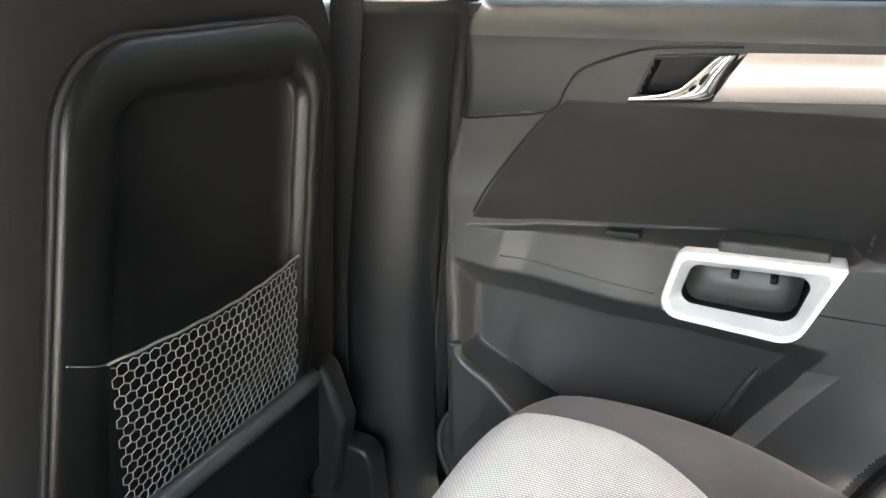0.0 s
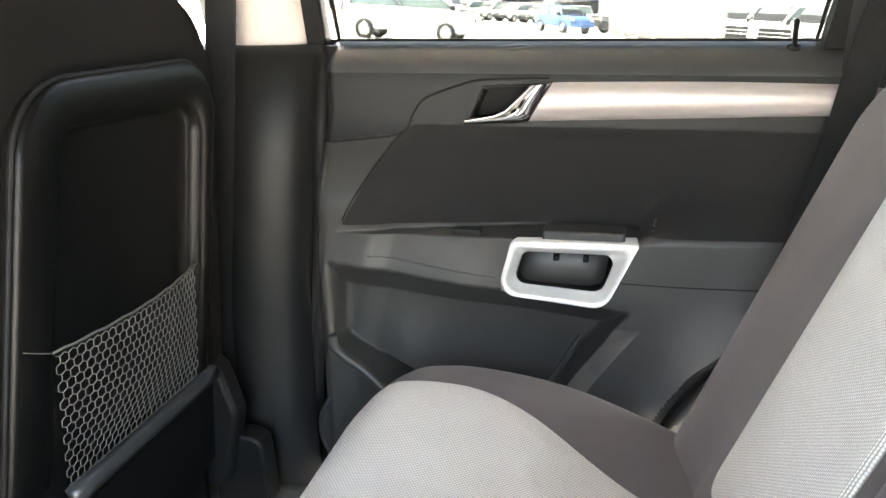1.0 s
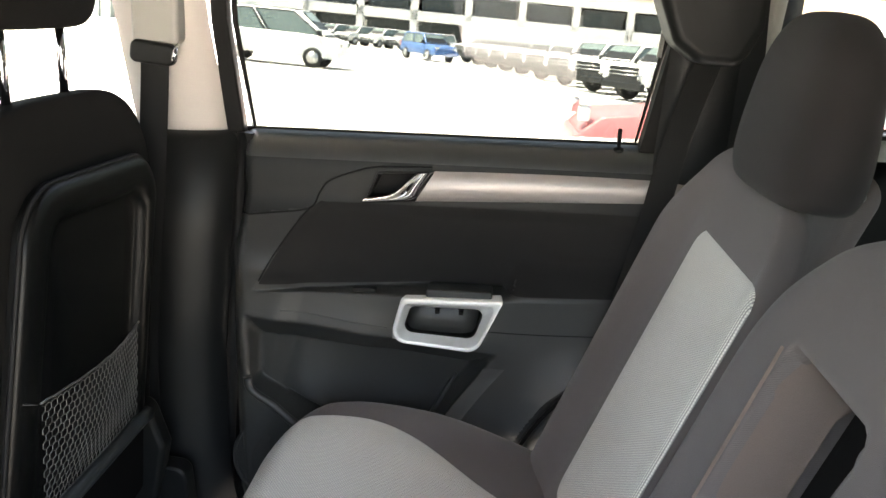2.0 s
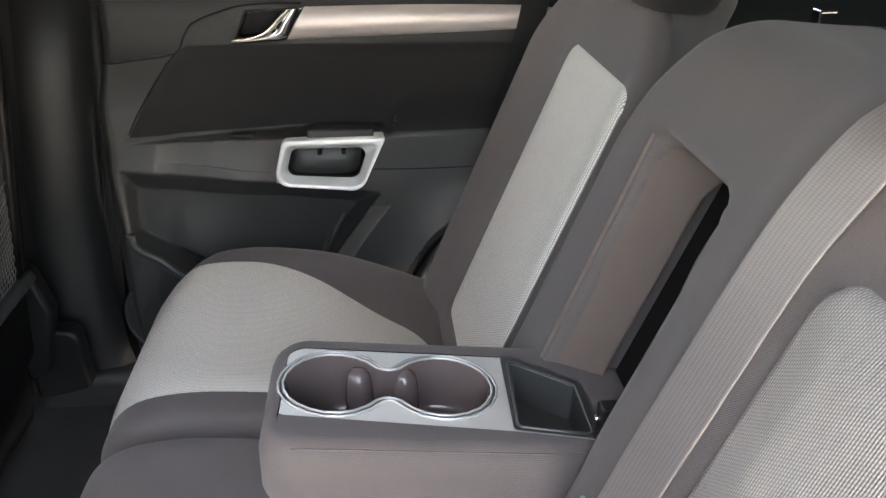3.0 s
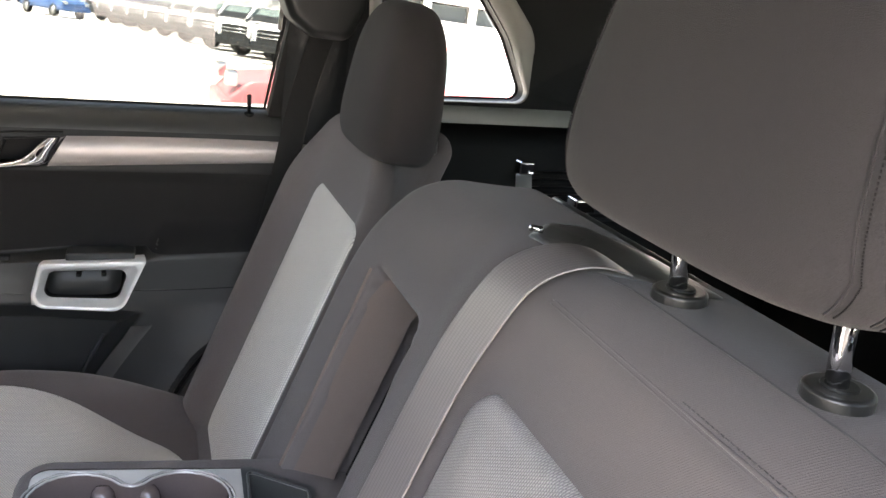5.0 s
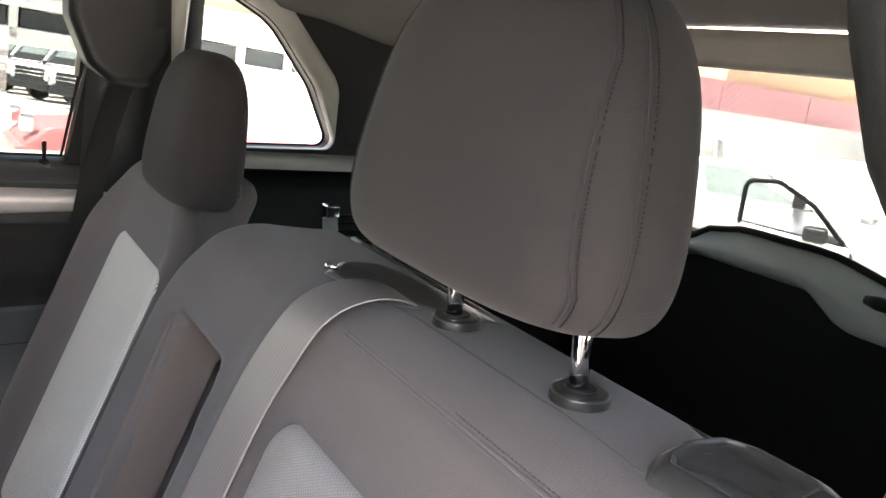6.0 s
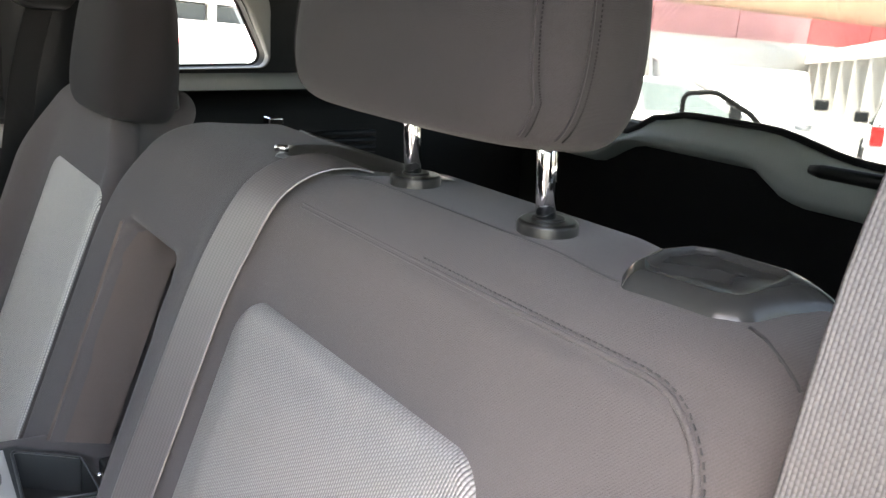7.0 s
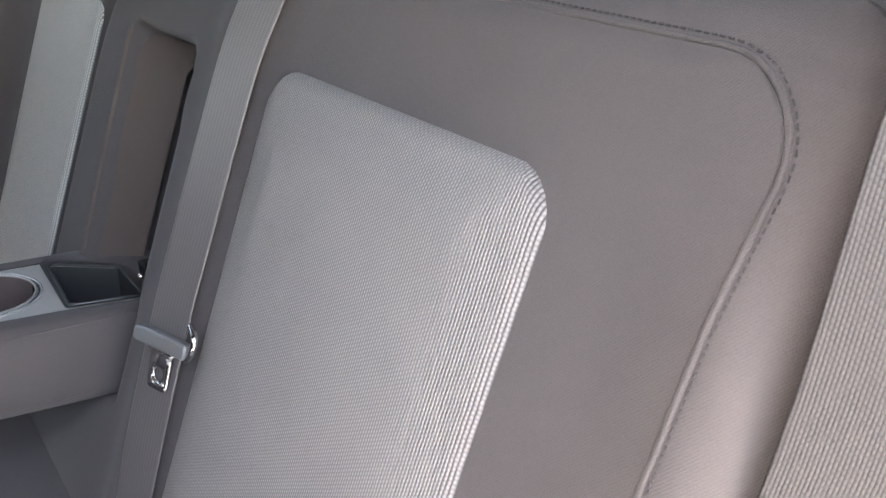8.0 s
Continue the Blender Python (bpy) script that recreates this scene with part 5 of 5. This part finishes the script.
for j in range(18):
    for i in range(28):
        cx = 0.255 + cell * (i + 0.5 * (j % 2))
        cz = 0.712 + tall * j
        p = [(cx + cell * 0.5 * a, cz + tall * b) for a, b in ((0, 0.62), (1, 0.36), (1, -0.30), (0, -0.62), (-1, -0.30))]
        strand(p[0], p[1])
        strand(p[1], p[2])
        strand(p[0], (cx - cell * 0.5, cz + tall * 0.36))
fpart("net", net, NET, "black knotted net pocket", fpanel)
fpart("net_hem", tube([(net_x(0.262 + 0.268 * k / 20, 0.876) + 0.001, 0.262 + 0.268 * k / 20, 0.876 + 0.0007 * math.sin(k * 2.1)) for k in range(21)], 0.0013, 6), NET, "elastic net hem", fpanel)
fpart("net_tie", tube(smooth_path([(fx(0.893) + 0.008, 0.222, 0.895), (fx(0.885) + 0.010, 0.245, 0.884), (fx(0.876) + 0.005, 0.263, 0.876)]), 0.0006, 6), NET, "", fpanel)
fpart("panel_lip", tube([(fx(0.715) + 0.010, 0.262 + 0.29 * k / 10, 0.716) for k in range(11)], 0.011, 8), BLACK_GLOSS, "", fpanel)
# base, belt loop and headrest
fpart("seat_base", box(-0.95, -0.42, 0.22, 0.62, 0.42, 0.66), FABRIC_DARK, "dark cloth seat base", bevel=0.05)
fpart("recliner_cover", prism(rounded([(-0.48, 0.48), (-0.40, 0.50), (-0.375, 0.62), (-0.40, 0.70), (-0.47, 0.70)], 0.025), "y", 0.605, 0.645), BLACK, "black recliner cover", bevel=0.01)
fh = fpart("headrest", moved(pillow(0.135, 0.10, 0.055), pose(-0.41, YC - 0.052, 1.40, 0, 8, 0)), FABRIC_DARK, "dark cloth headrest")
for dy in (-0.065, 0.065):
    fpart("post", tube([(-0.412, YC - 0.03 + dy, 1.19), (-0.41, YC - 0.03 + dy, 1.33)], 0.006, 10), CHROME, "chrome post", fh)
anchor = thing("belt_anchor_cover", "black plastic belt anchor cover at the pillar foot", "seat belt", at=(-0.39, 0.65, 0.46))
bm = prism(rounded([(-0.435, 0.44), (-0.345, 0.46), (-0.352, 0.572), (-0.43, 0.578)], [0.01, 0.01, 0.022, 0.015]), "y", 0.625, 0.665)
part("cover", moved(bm, Matrix.Translation((0.39, -0.65, -0.46))), BLACK, anchor, bevel=0.006)
fbelt = thing("front_seat_belt", "dark front seat belt hanging on the pillar", "seat belt", at=(-0.39, 0.74, 1.35))
FB = Matrix.Translation((0.39, -0.74, -1.35))
pts = smooth_path([(-0.412, 0.752, 1.25), (-0.414, 0.750, 1.2), (-0.425, 0.73, 1.0), (-0.44, 0.70, 0.75), (-0.43, 0.67, 0.55)])
part("webbing", moved(strap(pts, [(1, 0, 0)] * len(pts), 0.047), FB), WEB_DARK, fbelt)
part("belt_ring", moved(prism(rounded([(-0.452, 1.235), (-0.378, 1.228), (-0.374, 1.262), (-0.446, 1.272)], 0.012), "y", 0.740, 0.762), FB), BLACK, fbelt, "black plastic belt ring", bevel=0.006)
part("height_adjuster", moved(prism(rounded([(-0.45, 1.262), (-0.372, 1.262), (-0.366, 1.48), (-0.444, 1.48)], 0.012), "y", 0.752, 0.790), FB), BEIGE_GREY, fbelt, "grey plastic belt height adjuster", bevel=0.008)
part("ring_bolt", moved(tube([(-0.376, 0.738, 1.238), (-0.372, 0.738, 1.252), (-0.372, 0.750, 1.262)], 0.004, 8), FB), CHROME, fbelt, "chrome loop")

# ---- outside ----
YARD = pose(0, 0, -0.10, -2.4, 3.4, 0)
gr = part("ground", grid([[(x, y, 0.0) for x in (-900, -60, -20, 0, 20, 60, 900)] for y in (-900, -60, -20, 0, 20, 60, 900)]), CONCRETE, smooth=False)
gr.matrix_world = YARD
tagged(gr, "pale sunlit concrete yard", "ground", kind="structure")


def wheel(bm_t, bm_r, x, y, r, w):
    tube([(x, y - w / 2, r), (x, y - w / 2 + 0.02, r), (x, y + w / 2 - 0.02, r), (x, y + w / 2, r)], [r * 0.93, r, r, r * 0.93], 20, bm_t)
    tube([(x, y - w / 2 - 0.01, r), (x, y + w / 2 + 0.01, r)], r * 0.62, 14, bm_r)


def vehicle(name, label, category, paint, length, width, side, cabin, m, group="", wheel_r=0.34, axles=(0.18, 0.80), grille=None, pale=False):
    """A parked vehicle along x, nose at +x. side: its side view; cabin: the side view of the glass part."""
    v = thing(name, label, category, group)
    L = length
    # pale: panes with sky glare in their colour, and silver edges
    pane, edge = (SKYLIT_GLASS, CAR_SILVER) if pale else (CAR_GLASS, CAR_DARK)

    def loft(profile, w0, w1, zlo, zhi):
        bm = bmesh.new()
        rows = []
        for f in (-1.0, -0.96, -0.85, 0.85, 0.96, 1.0):
            k = 1.0 if abs(f) < 0.9 else (0.985 if abs(f) < 0.98 else 0.95)
            rows.append([((x - L / 2) * (0.5 + 0.5 * k) , f * (w0 + (w1 - w0) * max(0.0, min(1.0, (z - zlo) / (zhi - zlo)))) / 2, zlo + (z - zlo) * k) for x, z in profile])
        bm = grid(rows, closed=True)
        bm.verts.ensure_lookup_table()
        n = len(profile)
        bm.faces.new([bm.verts[k] for k in range(n)])
        bm.faces.new([bm.verts[5 * n + k] for k in range(n)])
        bmesh.ops.recalc_face_normals(bm, faces=bm.faces)
        return bm

    zs_ = [p[1] for p in side]
    part("body", loft(rounded(side, 0.06, 3), width, width * 0.96, min(zs_), max(zs_)), paint, v)
    cz = [p[1] for p in cabin]
    part("cabin", loft(rounded(cabin, 0.05, 3), width * 0.94, width * 0.78, min(cz), max(cz)), paint, v)
    # side windows and screens
    z0, z1 = min(cz) + 0.05, max(cz) - 0.10
    xa, xb = min(p[0] for p in cabin if p[1] < min(cz) + 0.2), max(p[0] for p in cabin if p[1] < min(cz) + 0.2)
    xc, xd = min(p[0] for p in cabin if p[1] > max(cz) - 0.2), max(p[0] for p in cabin if p[1] > max(cz) - 0.2)
    for s in (-1, 1):
        for fa, fb in ((0.05, 0.47), (0.53, 0.95)):
            def at(f, g):
                lo, hi = xa + 0.12 + (xb - xa - 0.24) * f, xc + 0.04 + (xd - xc - 0.08) * f
                z = z0 + (z1 - z0) * g
                t = (z - min(cz)) / (max(cz) - min(cz))
                return (lo + (hi - lo) * g - L / 2, s * (width * (0.94 + (0.78 - 0.94) * t) / 2 + 0.006), z)
            part("window_trim", grid([[Vector(at(fa - 0.025, -0.08)) - Vector((0, s * 0.003, 0)), Vector(at(fb + 0.025, -0.08)) - Vector((0, s * 0.003, 0))], [Vector(at(fa - 0.02, 1.08)) - Vector((0, s * 0.003, 0)), Vector(at(fb + 0.02, 1.08)) - Vector((0, s * 0.003, 0))]]), edge, v)
            part("side_window", grid([[at(fa, 0), at(fb, 0)], [at(fa, 1), at(fb, 1)]]), pane, v)
    for lo, hi, e in ((xb, xd, 0.01), (xa, xc, -0.01)):
        part("screen_trim", grid([[(lo + (hi - lo) * 0.05 - L / 2 + e * 0.6, -width * 0.425, z0 - 0.03), (lo + (hi - lo) * 0.05 - L / 2 + e * 0.6, width * 0.425, z0 - 0.03)], [(lo + (hi - lo) * 0.93 - L / 2 + e * 0.6, -width * 0.37, z1 + 0.06), (lo + (hi - lo) * 0.93 - L / 2 + e * 0.6, width * 0.37, z1 + 0.06)]]), edge, v)
        part("windscreen", grid([[(lo + (hi - lo) * 0.12 - L / 2 + e, -width * 0.40, z0), (lo + (hi - lo) * 0.12 - L / 2 + e, width * 0.40, z0)], [(lo + (hi - lo) * 0.88 - L / 2 + e, -width * 0.35, z1 + 0.03), (lo + (hi - lo) * 0.88 - L / 2 + e, width * 0.35, z1 + 0.03)]]), pane, v)
    for ax in axles:
        for s in (-1, 1):
            bt, br = bmesh.new(), bmesh.new()
            wheel(bt, br, L * ax - L / 2, s * (width / 2 - 0.09), wheel_r, 0.22)
            w = part("wheel", bt, TYRE, v)
            part("rim", br, RIM, w)
    for s in (-1, 1):
        part("headlight", box(L / 2 - 0.10, L / 2 + 0.012, *sorted((s * width * 0.30, s * width * 0.46)), 0.72, 0.88), CHROME, v, bevel=0.02)
        part("tail_light", box(-L / 2 - 0.012, -L / 2 + 0.10, *sorted((s * width * 0.38, s * width * 0.47)), 0.75, 1.0), LAMP_RED, v, bevel=0.02)
        part("mirror", box(xb - L / 2 - 0.35, xb - L / 2 - 0.2, *sorted((s * width * 0.48, s * width * 0.60)), min(cz) + 0.02, min(cz) + 0.2), CAR_DARK, v, bevel=0.03)
    if grille:
        gz0, gz1 = grille
        for gz in (gz0 + (gz1 - gz0) * 0.30, gz0 + (gz1 - gz0) * 0.62):
            part("grille_bar", box(L / 2, L / 2 + 0.035, -width * 0.35, width * 0.35, gz, gz + 0.035), RIM, v)
        part("lower_grille", box(L / 2 - 0.05, L / 2 + 0.03, -width * 0.44, width * 0.44, 0.40, gz0 - 0.02), CAR_DARK, v, bevel=0.02)
        part("grille", box(L / 2 - 0.03, L / 2 + 0.02, -width * 0.36, width * 0.36, gz0 - 0.06, gz1), CAR_DARK, v, bevel=0.02)
    part("bumper", box(L / 2 - 0.15, L / 2 + 0.06, -width * 0.49, width * 0.49, 0.38, 0.60), CAR_DARK if grille else paint, v, bevel=0.04)
    v.matrix_world = YARD @ m
    return v


SEDAN = ([(0.02, 0.35), (4.48, 0.30), (4.5, 0.62), (4.30, 0.80), (3.2, 0.95), (0.9, 1.0), (0.1, 0.98), (0.0, 0.7)], [(0.45, 0.95), (3.45, 0.93), (2.55, 1.42), (1.25, 1.44)])
SUV = ([(0.02, 0.42), (4.58, 0.40), (4.6, 0.85), (4.45, 1.02), (3.3, 1.10), (0.1, 1.12), (0.0, 0.8)], [(0.05, 1.08), (3.5, 1.06), (2.75, 1.72), (0.35, 1.74)])
PICKUP = ([(0.02, 0.55), (5.5, 0.50), (5.55, 1.0), (5.45, 1.14), (4.0, 1.22), (2.2, 1.22), (2.2, 1.15), (0.05, 1.15), (0.0, 0.8)], [(2.15, 1.18), (4.35, 1.16), (3.75, 1.82), (2.35, 1.84)])
VAN = ([(0.02, 0.38), (4.68, 0.35), (4.7, 0.80), (4.55, 0.98), (3.9, 1.12), (0.05, 1.15), (0.0, 0.8)], [(0.03, 1.10), (4.25, 1.06), (3.2, 1.86), (0.08, 1.88)])
vehicle("parked_van", "white delivery van parked in the yard", "van", WHITE_PAINT, 4.7, 1.8, *VAN, pose(-7.9, 29.0, 0, 0, 0, 0))
vehicle("parked_car", "blue compact car parked in the yard", "car", CAR_BLUE, 4.0, 1.7, *[[(x * 4.0 / 4.6, z * 0.92) for x, z in pr] for pr in SUV], pose(-4.7, 51.5, 0, 0, 0, -52))
for k in range(9):
    vehicle("pickup_truck", "white pickup truck with a dark grille, parked in a row", "truck", WHITE_PAINT, 5.55, 1.95, *PICKUP, pose(6.2 - 0.85 * k, 28.6 + 3.4 * k, 0, 0, 0, 213), "row of parked pickups", 0.42, (0.2, 0.8), (0.70, 1.08))
for k in range(6):
    vehicle("parked_suv", "pale parked car in a distant row", "car", CAR_SILVER if k % 2 else WHITE_PAINT, 4.6, 1.85, *SUV, pose(-6.5 - 2.4 * k, 76.0 + 0.8 * k, 0, 0, 0, 235), "distant parked cars", 0.36, (0.18, 0.8), (0.5, 0.8))
vehicle("red_car", "red car parked close beside", "car", CAR_RED, 4.5, 1.75, *SEDAN, pose(3.15, 8.9, 0, 0, 0, 180), pale=True)
vehicle("silver_car", "silver hatchback parked behind", "car", CAR_SILVER, 4.5, 1.75, *SEDAN, pose(9.7, 7.05, 0, 0, 0, -52), pale=True)
vehicle("white_suv", "white off-roader with its windscreen showing, parked behind", "car", WHITE_PAINT, 4.6, 1.85, *SUV, pose(14.1, 8.45, 0, 0, 0, 214), pale=True)
vehicle("near_car", "white saloon parked behind, tail to the car", "car", WHITE_PAINT, 4.5, 1.75, *SEDAN, pose(13.5, 5.1, 0, 0, 0, 28))
vehicle("grey_pickup", "grey pickup truck parked beyond the silver hatchback", "truck", CAR_SILVER, 5.55, 1.95, *PICKUP, pose(13.6, 11.6, 0, 0, 0, 216), "", 0.42, (0.2, 0.8), (0.70, 1.08))

# a car door standing open behind
odoor = thing("open_car_door", "white car door standing open with a black window frame", "car door", at=(7.0, 3.9, 0))
side_way, up_way = Vector((0.545, -0.838, 0)), Vector((0, 0, 1))
OD = Matrix(((side_way.x, -side_way.y, 0, 6.75), (side_way.y, side_way.x, 0, 3.9), (0, 0, 1, -0.62), (0, 0, 0, 1)))
FRAME = rounded([(-0.40, 0.85), (-0.40, 1.24), (-0.12, 1.27), (0.20, 1.10), (0.52, 0.78)], [0.02, 0.08, 0.12, 0.2, 0.02])
LOOSE = Matrix.Translation((-7.0, -3.9, 0))
part("window_frame", moved(tube([(x, 0, z) for x, z in FRAME], 0.022, 8, closed=True), LOOSE @ OD), RUBBER, odoor, "black window frame")
part("door_leaf", moved(prism(rounded([(-0.42, 0.2), (0.55, 0.2), (0.56, 0.78), (-0.40, 0.86)], 0.04), "y", -0.05, 0.05), LOOSE @ OD), WHITE_PAINT, odoor, bevel=0.02)
part("door_mirror", moved(box(0.15, 0.36, -0.20, -0.06, 0.80, 0.94), LOOSE @ OD), CAR_DARK, odoor, bevel=0.04)

# long building across the yard
hall = thing("yard_building", "long white two-storey building on columns", "building")
hm = YARD @ pose(-2, 97, 0, 0, 0, 3)
part("wall", box(-60, 50, 4.0, 14, 0, 9), WALL_WHITE, hall, smooth=False)
part("upper_floor", box(-60, 50, 0.0, 14, 3.0, 4.1), WALL_WHITE, hall, smooth=False)
part("parapet", box(-60, 50, -0.2, 14, 6.2, 7.4), WALL_WHITE, hall, smooth=False)
part("roof_band", box(-60, 50, -0.1, 14, 7.4, 10), WALL_ORANGE, hall, smooth=False)
for k in range(18):
    x = -58 + 6.1 * k
    part("column", box(x, x + 0.8, 0.0, 0.8, 0, 6.2), WALL_WHITE, hall, smooth=False)
    part("window", box(x + 1.2, x + 5.8, 0.9, 1.0, 4.1, 6.0), WINDOW_DARK, hall, smooth=False)
    if x < -4:
        part("doorway", box(x + 0.9, x + 5.9, 3.9, 3.99, 0.0, 3.0), WINDOW_DARK, hall, smooth=False)
    else:
        part("low_wall", box(x + 0.8, x + 6.1, 0.3, 0.6, 0.0, 3.0), WALL_WHITE, hall, smooth=False)
hall.matrix_world = hm
# painted wall behind
rear_wall = thing("boundary_wall", "long white yard wall with red and orange bands", "wall", at=(30, 20, -4.21))
rear_wall.rotation_euler = (0, radians(2.0), 0)
part("base", box(-20, 40, 0, 0.3, -2, 4.72), WALL_WHITE, rear_wall, smooth=False)
for k in range(12):
    part("red_panel", box(-21 + 5 * k, -16.06 + 5 * k, -0.05, 0.32, 4.72, 5.78), WALL_RED if k < 5 else WALL_BRIGHT_RED, rear_wall, smooth=False)
part("orange_band", box(-5.2, 40, 0.6, 3.0, 5.0, 9.5), WALL_ORANGE, rear_wall, smooth=False)
arcade = thing("arcade", "row of pale concrete columns under a flat roof", "building")
part("roof", box(-9, 9, -0.4, 3, 2.5, 2.95), WALL_WHITE, arcade, smooth=False)
part("back_wall", box(-9, 9, 2.6, 3, 0, 2.5), WINDOW_DARK, arcade, smooth=False)
for k in range(9):
    part("column", box(-8.9 + 2.1 * k, -8.45 + 2.1 * k, -0.35, 0.1, 0, 2.5), CONCRETE, arcade, smooth=False)
arcade.matrix_world = YARD @ pose(28.5, 14.6, 0, 0, 0, 40 + 180)
# unseen plain wall, added to close the yard on the near side
yard_wall = part("yard_wall", box(-40, 40, -22.4, -22.0, -2.0, 1.6), CONCRETE_GREY, smooth=False)
tagged(yard_wall, "plain grey wall, unseen, added along the yard's near side", "wall", kind="structure")
